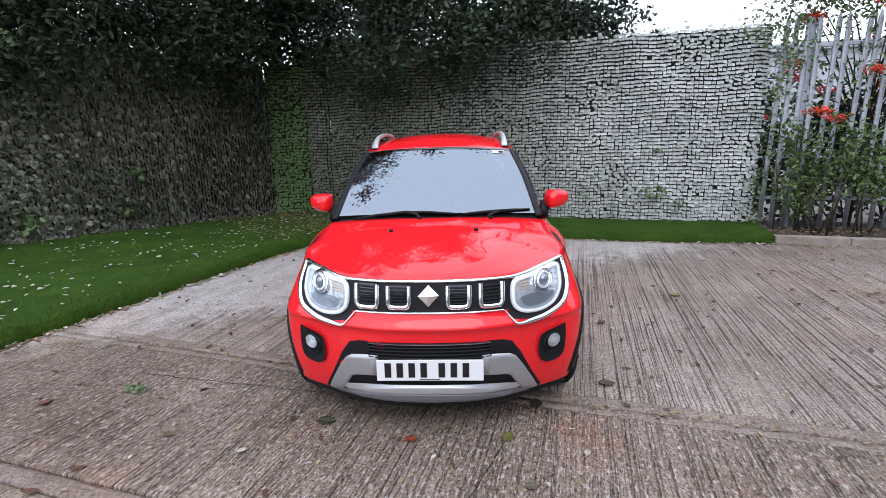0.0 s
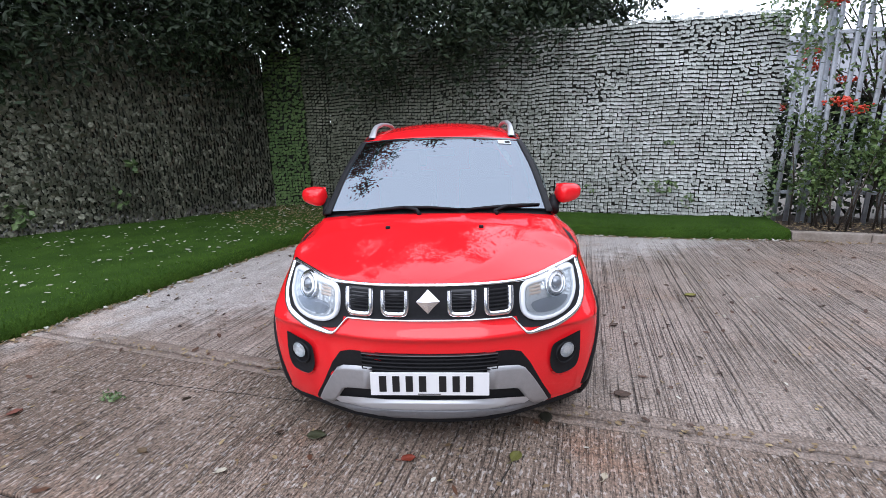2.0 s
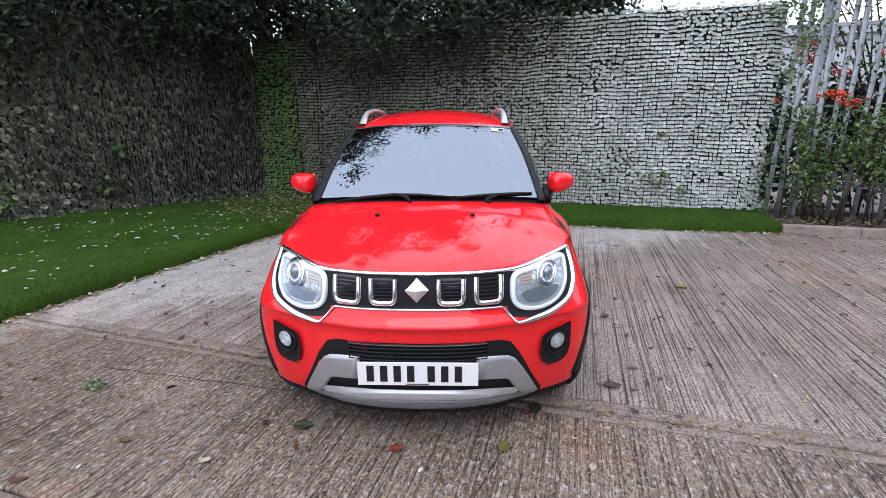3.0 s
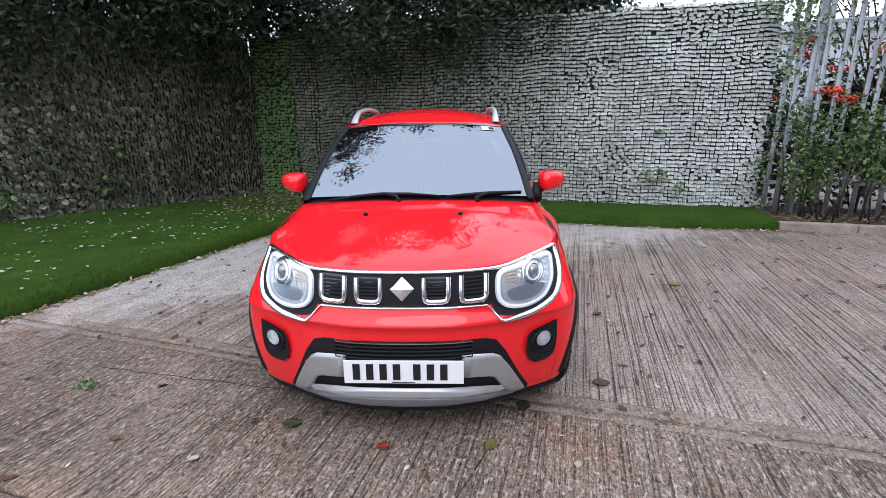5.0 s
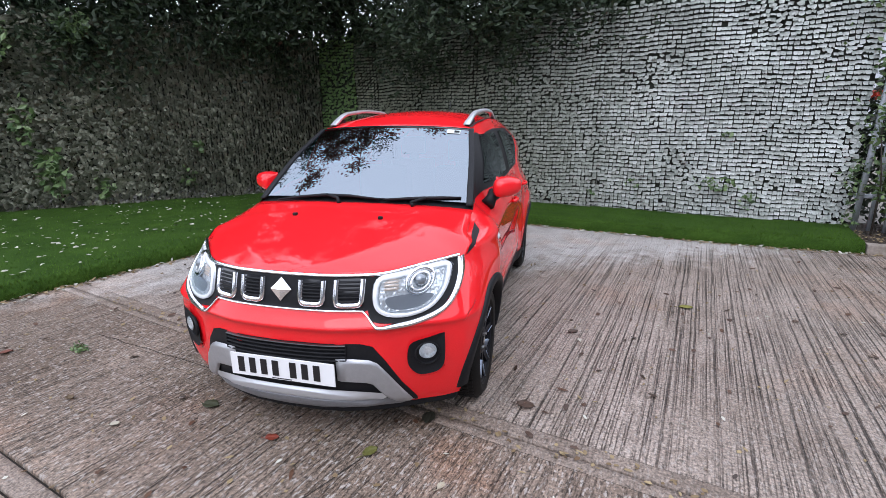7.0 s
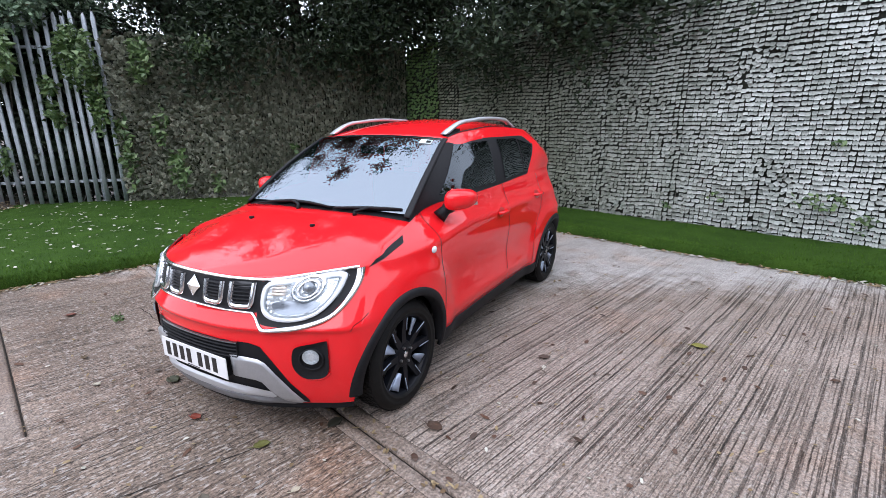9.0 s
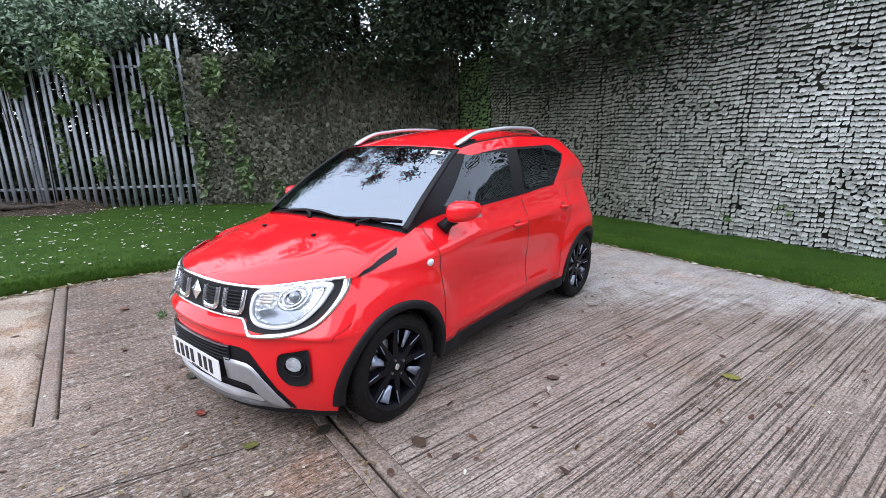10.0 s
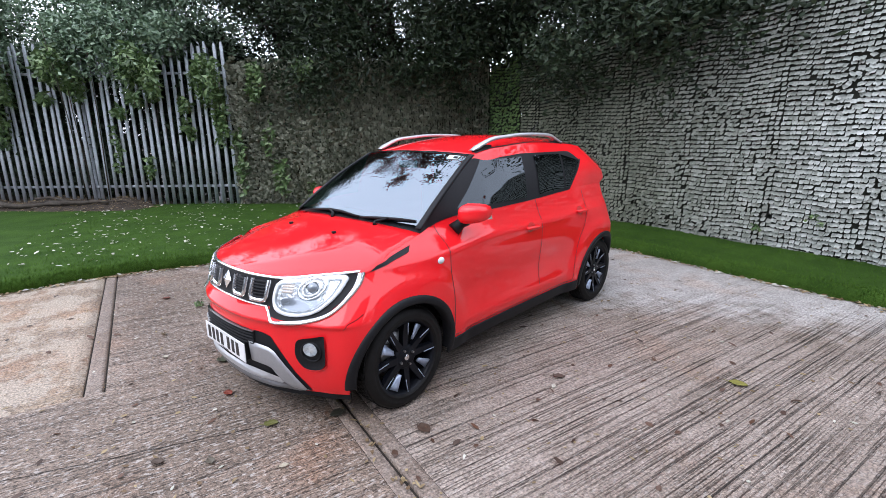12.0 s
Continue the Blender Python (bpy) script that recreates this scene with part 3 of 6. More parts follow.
def tree(base, height, lean, crown_r, low, leaves, seed, label, leaf_size=0.11, material=None, bend=1.4, sprays=()):
    r = random.Random(seed)
    e = thing("tree", Matrix.Translation(base), label, "tree", "trees behind the screens")
    bm = bmesh.new()
    lean = Vector(lean)
    stem = [Vector((0, 0, -0.2)) + lean * (k / 6) ** bend + Vector((r.gauss(0, 0.06), r.gauss(0, 0.06), height * 0.85 * k / 6)) for k in range(7)]
    tube(bm, stem, [0.17 * (1 - 0.85 * k / 6) + 0.02 for k in range(7)], 9)
    centres = []
    for k in range(26):
        f = r.uniform(max(0.18, (low - 0.9) / height), 1)
        i = min(5, int(f * 6))
        a = stem[i].lerp(stem[i + 1], f * 6 - i if i < 6 else 0)
        ang = r.uniform(0, math.tau)
        ln_ = crown_r * r.uniform(0.55, 1.05) * (1.1 - 0.4 * f)
        tip = a + Vector((math.cos(ang) * ln_, math.sin(ang) * ln_, r.uniform(-0.15, 0.5) * ln_))
        tip.z = max(tip.z, low + r.uniform(0, 0.5))
        mid = a.lerp(tip, 0.5) + Vector((0, 0, 0.12 * ln_))
        tube(bm, [a, mid, tip], [0.05, 0.028, 0.008], 6)
        for q in (0.35, 0.6, 0.8, 0.92, 1.0, 1.1):
            c = a.lerp(tip, q) + Vector((r.gauss(0, 0.28), r.gauss(0, 0.28), r.gauss(0, 0.2)))
            centres.append((c, r.uniform(0.35, 0.8)))
    # far-reaching sprays: a limb from the stem to each, with its own leaves
    spray_spots = []
    for cx, cy, cz, rad in sprays:
        tip = Vector((cx, cy, cz)) - Vector(base)
        a = stem[4 + (cx > -2.5)]
        tube(bm, [a, a.lerp(tip, 0.5) + Vector((0, 0, 0.35)), tip], [0.03, 0.016, 0.004], 5)
        spray_spots += [(tip + Vector((r.gauss(0, rad * 0.6), r.gauss(0, rad * 0.6), r.gauss(0, rad * 0.4))), 0.22) for _ in range(2 + int(60 * rad * rad))]
    part("trunk", bm, M_bark, e)
    verts, faces = scatter_leaves(centres, leaves, 1.0, leaf_size, r)
    if spray_spots:
        more, tris = scatter_leaves(spray_spots, 900 * len(sprays), 1.0, 0.075, r)
        faces += [tuple(v + len(verts) for v in f) for f in tris]
        verts += more
    me = bpy.data.meshes.new("crown")
    me.from_pydata(verts, [], faces)
    me.materials.append(material or M_leaf_shaded)
    ob = tagged(new("crown", me), kind="stuff")
    ob.parent = e
    return e


SPRAYS = [(-3.35, 3.5, 4.0, 0.24), (-3.2, 4.2, 4.0, 0.26), (-2.7, 4.35, 4.0, 0.15), (-2.35, 3.75, 4.0, 0.09), (-3.05, 5.0, 4.1, 0.40), (-2.4, 4.75, 4.0, 0.18), (-2.85, 5.5, 4.1, 0.40),
          (-4.0, 4.6, 4.2, 0.5), (-4.3, 5.5, 4.3, 0.55), (-1.6, 5.3, 4.1, 0.15), (-0.8, 5.8, 4.1, 0.13), (-5.2, 4.6, 4.4, 0.5)]
TREE_LABEL = "broadleaved tree with dense crown over the screens, coloured as shaded"
for i, (x, y, h, lx, ly, cr, low, count) in enumerate([
        (-9.9, 5.4, 7.5, 1.0, -0.5, 2.7, 2.7, 26000), (-8.5, 7.6, 8.0, 1.2, -0.7, 2.8, 2.5, 23000), (-6.5, 9.9, 8.5, 0.9, -1.0, 2.9, 2.55, 24000),
        (-4.2, 10.3, 8.6, 0.4, -1.0, 2.8, 2.75, 31000), (-2.1, 10.5, 7.8, -0.1, -1.1, 2.3, 2.8, 25000), (-0.4, 10.4, 5.8, 0.1, -1.0, 1.6, 3.05, 8500), (-11.6, 2.6, 6.2, 0.3, 0.0, 2.3, 3.25, 26000),
        (-12.8, -0.8, 5.4, 0.3, 0, 2.3, 3.2, 22000), (-5.8, 10.0, 8.4, 1.2, -4.2, 1.3, 5.4, 6000), (-13.5, 7.5, 8.5, 0, 0, 3.2, 5.0, 9000),
        (-10.5, 11.5, 8.5, 0, 0, 3.2, 5.0, 9000), (-6.0, 13.5, 8.5, 0, 0, 3.0, 5.0, 9000),
        (9.0, 10.6, 5.6, 0, -0.4, 2.3, 1.6, 14000), (12.2, 8.4, 5.6, 0, 0, 2.4, 1.2, 14000), (13.4, 4.6, 5.4, 0, 0, 2.4, 1.2, 12000)]):
    # the two trees by the left fence take the skylit leaf colour
    lit_one = i in (6, 7)
    tree((x, y, 0), h, (lx, ly, 0), cr, low, int(count * 1.3), 400 + i, "broadleaved tree behind the palisade fence, coloured as skylit" if lit_one else TREE_LABEL,
         leaf_size=0.09 if ly < -4 else 0.112, material=M_leaf_lit if lit_one else None, bend=3.2 if ly < -4 else 1.4, sprays=SPRAYS if ly < -4 else ())


def leaf_mass(name, boxes, count, size, material, seed, label, category, stems=0, droop=0.3, parent_group=""):
    """A shrub or climber: stems and leaves inside ellipsoids (centre, radii)."""
    r = random.Random(seed)
    c0 = Vector(boxes[0][0])
    e = thing(name, Matrix.Translation((c0.x, c0.y, 0.1)), label, category, parent_group)
    off = Vector((c0.x, c0.y, 0.1))
    verts, faces = [], []
    total = sum(b[1][0] * b[1][1] + b[1][0] * b[1][2] for b in boxes)
    for c, rad in boxes:
        for _ in range(int(count * (rad[0] * rad[1] + rad[0] * rad[2]) / total)):
            d = Vector((r.gauss(0, 1), r.gauss(0, 1), r.gauss(0, 1))).normalized() * r.random() ** 0.4
            p = Vector(c) + Vector((d.x * rad[0], d.y * rad[1], d.z * rad[2])) - off
            p += Vector([min(0.12, 0.8 * min(rad)) * noise.noise((p + off) * 2.4 + Vector((k * 9, 0, 0))) for k in range(3)])
            u = Vector((r.gauss(0, 1), r.gauss(-0.3, 1), r.gauss(-droop, 0.7))).normalized()
            v = u.cross(Vector((r.gauss(0, 1), r.gauss(0, 1), r.gauss(0, 1)))).normalized()
            n = u.cross(v)
            L, W = size * r.uniform(0.6, 1.4), size * r.uniform(0.45, 0.8)
            b = len(verts)
            verts += [p, p + u * L * 0.45 + v * W * 0.5 + n * L * 0.06, p + u * L, p + u * L * 0.45 - v * W * 0.5 + n * L * 0.06]
            faces += [(b, b + 1, b + 2), (b, b + 2, b + 3)]
    me = bpy.data.meshes.new("foliage")
    me.from_pydata(verts, [], faces)
    me.materials.append(material)
    ob = tagged(new("foliage", me), kind="stuff")
    ob.parent = e
    bm = bmesh.new()
    for k in range(stems):
        c, rad = boxes[r.randrange(len(boxes))]
        top = Vector(c) + Vector((r.uniform(-1, 1) * rad[0], r.uniform(-1, 1) * rad[1], r.uniform(-0.2, 0.9) * rad[2])) - off
        foot = Vector((top.x * 0.6 + r.uniform(-0.2, 0.2), top.y * 0.6 + 0.05, -0.05))
        mid = foot.lerp(top, 0.5) + Vector((r.gauss(0, 0.08), r.gauss(0, 0.05), 0))
        tube(bm, [foot, mid, top], [0.014, 0.010, 0.004], 5)
    if stems:
        tagged(part("stem_tangle", bm, M_bark, e), kind="stuff")
    return e


def along(s, out, z):
    """A place by the left boundary: s metres from the fence's end towards the corner, out towards the yard."""
    p = LEFT_A + LEFT_DIR * s + Vector((0.840, -0.542, 0)) * out
    return (p.x, p.y, z)


M_ivy = leafy("ivy_leaf", (0.045, 0.092, 0.032), (0.17, 0.25, 0.095), 0.4)
# undergrowth leaves far darker than the ivy: their shade is put into the colour
M_under_shaded = leafy("undergrowth_leaf_shaded", (0.010, 0.018, 0.008), (0.035, 0.052, 0.022), 0.6)
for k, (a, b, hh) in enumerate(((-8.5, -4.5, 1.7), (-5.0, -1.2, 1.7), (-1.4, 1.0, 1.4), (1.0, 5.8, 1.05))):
    leaf_mass("undergrowth", [(along(a + (b - a) * (i + 0.5) / 5, -0.75 - 0.35 * (i % 2), 1.6), (0.8, 0.6, hh + 0.25)) for i in range(5)], 20000, 0.12, M_under_shaded, 500 + k,
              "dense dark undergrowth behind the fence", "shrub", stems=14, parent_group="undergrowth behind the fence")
leaf_mass("undergrowth", [(along(5.3, -0.6, 1.7), (0.5, 0.4, 1.6))], 5000, 0.12, M_under_shaded, 512,
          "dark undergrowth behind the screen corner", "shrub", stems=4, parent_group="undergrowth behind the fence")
leaf_mass("undergrowth", [((x, 9.7 + 0.3 * (x % 2), 1.4), (1.2, 0.7, 1.5)) for x in (-6.3, -5, -3.6, -2.2, -0.8)], 9000, 0.13, M_under_shaded, 510,
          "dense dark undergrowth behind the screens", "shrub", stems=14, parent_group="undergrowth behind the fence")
leaf_mass("undergrowth", [(along(-8.0 + 1.3 * i, -0.75, 0.45), (0.8, 0.4, 0.6)) for i in range(7)], 5000, 0.12, M_under_shaded, 511,
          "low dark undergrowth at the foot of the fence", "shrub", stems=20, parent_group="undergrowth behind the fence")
# ivy over the left fence
leaf_mass("ivy", [(along(-0.5, 0.05, 2.75), (0.9, 0.25, 0.55)), (along(-2.0, 0.05, 3.05), (1.1, 0.3, 0.42)), (along(-3.6, 0.08, 3.05), (1.1, 0.3, 0.40)), (along(-5.2, 0.08, 2.7), (0.9, 0.3, 0.75)),
                  (along(-0.25, 0.05, 2.0), (0.35, 0.12, 0.7)), (along(-1.6, 0.12, 2.75), (1.3, 0.14, 0.42)), (along(-3.2, 0.12, 2.75), (0.55, 0.14, 0.4)), (along(-4.7, 0.1, 2.7), (0.6, 0.14, 0.5)), (along(-0.9, 0.1, 1.75), (0.25, 0.1, 0.3)), (along(-2.0, 0.1, 2.4), (0.8, 0.1, 0.16)), (along(-4.9, 0.12, 1.9), (0.35, 0.15, 0.5)), (along(-1.0, 0.05, 2.25), (0.5, 0.1, 0.14)), (along(-2.4, 0.06, 2.12), (0.6, 0.1, 0.12)),
                  (along(-2.55, 0.06, 1.4), (0.08, 0.06, 0.7)), (along(-1.9, 0.06, 1.0), (0.2, 0.06, 0.25)), (along(-3.9, 0.06, 2.4), (0.45, 0.1, 0.16))],
          9500, 0.115, M_ivy, 520, "green climbing ivy over the palisade fence", "ivy", stems=0)
leaf_mass("ivy", [(along(-3.4, -0.3, 3.65), (1.2, 0.5, 0.55)), (along(-5.4, -0.3, 3.7), (1.2, 0.5, 0.65)), (along(-7.0, -0.3, 3.4), (1.2, 0.5, 0.9)), (along(-1.4, -0.3, 3.6), (1.2, 0.5, 0.5)), (along(-6.6, 0.0, 2.4), (0.8, 0.3, 0.9))],
          17000, 0.10, M_leaf_lit, 525, "overgrown green hedge top behind the palisade fence", "hedge", stems=10)
# living ivy on the screens
leaf_mass("ivy", [(along(0.9, 0.1, 0.75), (0.75, 0.1, 0.5)), (along(0.7, 0.1, 1.55), (0.5, 0.08, 0.35)), (along(1.6, 0.1, 0.5), (0.45, 0.08, 0.25)), (along(0.1, 0.1, 1.1), (0.4, 0.1, 0.8)), (along(2.9, 0.08, 0.6), (0.2, 0.05, 0.2)), (along(3.2, 0.08, 1.1), (0.15, 0.05, 0.1))], 620, 0.125, M_ivy, 521, "green living ivy on the lower leaf screen", "ivy")
leaf_mass("ivy", [(along(0.5, 0.06, 2.7), (0.8, 0.12, 0.45)), (along(1.5, 0.05, 2.95), (0.8, 0.12, 0.2))], 900, 0.10, M_ivy, 522, "dark ivy along the top of the screen", "ivy")
# green shoots through the long screen
leaf_mass("ivy", [((1.35, 8.52, 0.62), (0.30, 0.05, 0.12)), ((1.75, 8.52, 0.42), (0.12, 0.05, 0.14)), ((1.42, 8.53, 1.28), (0.09, 0.04, 0.07))], 90, 0.07, M_ivy, 523, "green shoots growing through the pale leaf screen", "ivy")
leaf_mass("ivy", [((0.25, 8.5, 0.55), (0.10, 0.05, 0.10)), ((-0.35, 8.5, 0.4), (0.12, 0.05, 0.06)), ((2.86, 8.45, 1.0), (0.16, 0.10, 0.9)), ((2.92, 8.45, 2.2), (0.18, 0.12, 0.6)), ((2.75, 8.45, 3.0), (0.42, 0.14, 0.32)), ((3.05, 8.4, 2.75), (0.22, 0.14, 0.4))], 620, 0.07, M_ivy, 524, "green shoots at the end of the pale leaf screen", "ivy")

# ---- the car ----
M_red = mat("red_car_paint", (0.62, 0.012, 0.010), 0.35, 0.0, 1.0, 0.02)
ln(M_red, ramp(M_red, noise_of(M_red, 260, 2), [(0.3, (0.80, 0.014, 0.018)), (0.7, (0.86, 0.018, 0.024))]), bsdf(M_red).inputs["Base Color"])
bsdf(M_red).inputs["Specular IOR Level"].default_value = 0.0
bsdf(M_red).inputs["Coat IOR"].default_value = 1.55
ln(M_red, ramp(M_red, noise_of(M_red, 380, 2), [(0.45, (0.0, 0.0, 0.0)), (0.8, (0.035, 0.035, 0.035))]), bsdf(M_red).inputs["Coat Roughness"])
M_trim = mottled("black_trim_plastic", (0.007, 0.0075, 0.009), (0.013, 0.0135, 0.016), 60, 0.55, 0.1, dist=0.001)
bsdf(M_trim).inputs["Specular IOR Level"].default_value = 0.22
M_gloss = mat("gloss_black", (0.008, 0.008, 0.01), 0.12, 0, 0.6)
M_rubber = mottled("tyre_rubber", (0.006, 0.006, 0.006), (0.012, 0.0115, 0.011), 30, 0.6, 0.15, dist=0.002)
bsdf(M_rubber).inputs["Specular IOR Level"].default_value = 0.18
M_alloy = mat("black_alloy", (0.006, 0.007, 0.010), 0.42, 0.0, 0.05)
bsdf(M_alloy).inputs["Specular IOR Level"].default_value = 0.15
# machined spoke edges, and the skylight painted on the inner rim
M_cut_skylit = mat("machined_and_skylit_face", (0.40, 0.47, 0.60), 0.32, 0.4)
M_chrome = mat("chrome", (0.88, 0.89, 0.91), 0.16, 1.0)
M_silver = mottled("silver_paint", (0.40, 0.41, 0.43), (0.46, 0.47, 0.49), 40, 0.38, 0.03, metal=0.6, dist=0.001)
M_lip = mottled("grey_lip_paint", (0.20, 0.205, 0.22), (0.25, 0.255, 0.27), 40, 0.42, 0.03, metal=0.4, dist=0.001)
M_rail = mat("satin_rail", (0.62, 0.64, 0.67), 0.36, 0.6)
M_plate = mat("plate_white", (0.82, 0.83, 0.84), 0.3, 0, 0.4)
M_ink = mat("plate_black", (0.01, 0.01, 0.012), 0.4)
M_lampback = mat("lamp_reflector", (0.92, 0.94, 0.96), 0.18, 0.45)
relief(M_lampback, noise_of(M_lampback, 38, 1), 0.7, 0.014)
M_amber = mat("indicator_lens", (0.75, 0.62, 0.52), 0.2, 0.2)
M_cloth = mottled("seat_cloth", (0.02, 0.02, 0.022), (0.045, 0.045, 0.05), 25, 0.9)
M_drl = mat("white_lamp_plastic", (0.80, 0.84, 0.88), 0.2, 0.1, 0.8)
M_bezel = mat("lamp_bezel", (0.55, 0.58, 0.63), 0.15, 0.55)
M_bulb = mat("lamp_glass_dark", (0.22, 0.25, 0.28), 0.05, 0.4, 1.0)
M_fog = mat("fog_reflector", (0.95, 0.96, 0.97), 0.15, 0.4)
relief(M_fog, noise_of(M_fog, 60, 1), 0.8, 0.01)
M_sticker = mat("sticker_paper", (0.62, 0.66, 0.66), 0.6)
# darker copy of the body red, for shade behind the door handles
M_red_shade = mat("red_recess_shade", (0.50, 0.016, 0.012), 0.4, 0.0, 0.6)
M_steel = mat("brake_steel", (0.35, 0.35, 0.36), 0.35, 1.0)


def pane(name, tint, ior, rough=0.0, sheen=(0.88, 0.95, 1.0)):
    """Thin glass: a tinted see-through sheet with a mirror gloss by Fresnel."""
    m = bpy.data.materials.new(name)
    m.use_nodes = True
    t = m.node_tree
    t.nodes.remove(t.nodes["Principled BSDF"])
    clear = nd(m, "ShaderNodeBsdfTransparent", Color=(*tint, 1))
    gloss = nd(m, "ShaderNodeBsdfGlossy", Color=(*sheen, 1), Roughness=rough)
    fr = nd(m, "ShaderNodeFresnel", IOR=ior)
    mx = nd(m, "ShaderNodeMixShader")
    ln(m, fr.outputs[0], mx.inputs[0])
    ln(m, clear.outputs[0], mx.inputs[1])
    ln(m, gloss.outputs[0], mx.inputs[2])
    ln(m, mx.outputs[0], t.nodes["Material Output"].inputs["Surface"])
    return m


M_screen_glass = pane("windscreen_glass", (0.30, 0.33, 0.34), 3.5, 0.0, (0.78, 0.89, 1.0))
M_side_glass = pane("tinted_glass", (0.08, 0.09, 0.09), 1.72, 0.0, (0.82, 0.92, 1.0))
M_lens = pane("clear_lens", (0.93, 0.95, 0.96), 1.45)

car = thing("car", pose(-0.6185, 2.8975, 0, 0, 0, 14.3), "small red hatchback with silver skid plate and roof rails, parked", "car")
# plan of the widest line, from the middle of the nose to the middle of the tail
PLAN = [(0, -0.69), (0.14, -0.685), (0.27, -0.667), (0.43, -0.615), (0.53, -0.565), (0.63, -0.51), (0.715, -0.462), (0.785, -0.40), (0.826, -0.31), (0.848, -0.18),
        (0.855, 0.0), (0.848, 0.25), (0.828, 0.45), (0.818, 0.9), (0.82, 1.4), (0.828, 1.9), (0.85, 2.22), (0.858, 2.47), (0.822, 2.70), (0.725, 2.87),
        (0.57, 2.965), (0.3, 3.02), (0, 3.03)]
NOSE_BACK = [(0.19, 0.055), (0.24, 0.035), (0.33, 0.016), (0.45, 0.006), (0.57, 0.008), (0.600, 0.003), (0.612, -0.007), (0.620, -0.006), (0.66, 0.022), (0.70, 0.038), (0.76, 0.05), (0.86, 0.078), (1.0, 0.12)]
NOSE_NARROW = [(0.19, 0.97), (0.45, 1.0), (0.60, 1.0), (0.72, 0.965), (0.85, 0.905), (0.95, 0.87), (1.1, 0.84)]
SIDE_IN = [(0.19, -0.05), (0.26, -0.03), (0.34, -0.016), (0.5, -0.004), (0.7, 0.0), (0.84, -0.002), (0.92, -0.008), (0.95, -0.020), (1.0, -0.040), (1.1, -0.068), (1.2, -0.10)]
TOP_EDGE = [(-0.7, 0.843), (-0.5, 0.842), (-0.35, 0.848), (-0.22, 0.880), (-0.05, 0.922), (0.07, 0.948), (0.25, 0.997), (0.40, 1.04), (0.6, 1.072), (1.0, 1.082), (1.4, 1.092), (1.9, 1.115), (2.4, 1.13), (3.0, 1.10)]


def plan_at(u):
    """u counts along PLAN's steps."""
    i = max(0, min(int(u), len(PLAN) - 2))
    f = u - i
    def get(j):
        if j < 0:
            return (-PLAN[-j][0], PLAN[-j][1])
        if j >= len(PLAN):
            q = PLAN[2 * len(PLAN) - 2 - j]
            return (-q[0], q[1])
        return PLAN[j]
    p = [get(j) for j in (i - 1, i, i + 1, i + 2)]
    return [0.5 * (2 * p[1][a] + (p[2][a] - p[0][a]) * f + (2 * p[0][a] - 5 * p[1][a] + 4 * p[2][a] - p[3][a]) * f * f
                   + (3 * p[1][a] - p[0][a] - 3 * p[2][a] + p[3][a]) * f**3) for a in (0, 1)]


def smooth01(a, b, x):
    k = max(0.0, min(1.0, (x - a) / (b - a)))
    return k * k * (3 - 2 * k)


def skin(u, z, out=0.0):
    """The lower body's outer face at step u of the plan and height z."""
    x, y = plan_at(u)
    x1, y1 = plan_at(u + 0.01)
    x0, y0 = plan_at(u - 0.01)
    t = Vector((x1 - x0, y1 - y0, 0)).normalized()
    nrm = Vector((-t.y, t.x, 0)) * -1
    front = 1 - smooth01(-0.25, 0.35, y)
    tail = smooth01(2.4, 2.95, y)
    nx = x * (1 + (curve_through(NOSE_NARROW, z) - 1) * front)
    side = curve_through(SIDE_IN, z) * (1 - front) * (1 - tail)
    # crease and hollow along the doors, shoulder over the wheels
    mid = smooth01(0.35, 0.6, y) * (1 - smooth01(1.7, 2.1, y))
    side -= 0.020 * mid * math.exp(-((z - 0.58) / 0.13) ** 2)
    side += 0.010 * mid * math.exp(-((z - 0.38) / 0.05) ** 2)
    # flared lips round the wheel openings
    for yw in (0.0, 2.465):
        far = math.hypot(y - yw, z - 0.30)
        side += 0.020 * (smooth01(0.60, 0.47, far) if far < 0.60 else 0.0) * smooth01(0.86, 0.74, z) * (1 - front * 0.8)
    side -= 0.11 * smooth01(0.86, 1.03, z) * smooth01(-0.25, 0.2, y) * (1 - smooth01(0.32, 0.88, y)) / max(1 - front, 0.25)
    side += 0.006 * mid * math.exp(-((z - 0.90) / 0.03) ** 2)
    nx += side * min(1.0, abs(x) / 0.6)
    ny = y + curve_through(NOSE_BACK, z) * (1 - smooth01(-0.45, -0.05, y))
    # the lamps sweep back round the corner, the tail rounds off towards the roof
    ny += 0.075 * smooth01(0.64, 0.86, z) * smooth01(0.50, 0.78, abs(x)) * (1 - smooth01(-0.42, 0.0, y))
    ny -= 0.13 * smooth01(2.55, 2.95, y) * smooth01(0.70, 1.15, z)
    nx *= 1 - 0.105 * smooth01(2.0, 2.85, y) * smooth01(0.72, 1.15, z)
    p = Vector((nx, ny, z))
    return p + nrm * out


def u_of(x=None, y=None, lo=0.0, hi=22.0):
    """The plan's step at a given y along the side (between nose and tail), or x along the nose."""
    a, b = (0.0, 10.0) if x is not None else (5.0, 19.5)
    a, b = max(a, lo), min(b, hi)
    for _ in range(40):
        m = (a + b) / 2
        v = plan_at(m)[0] if x is not None else plan_at(m)[1]
        if v < (x if x is not None else y):
            a = m
        else:
            b = m
    return (a + b) / 2


def step_at(y, z):
    """The plan's step whose face lies at y for the height z."""
    a, b = 3.0, 19.5
    for _ in range(26):
        m = (a + b) / 2
        a, b = (m, b) if skin(m, z).y < y else (a, m)
    return (a + b) / 2


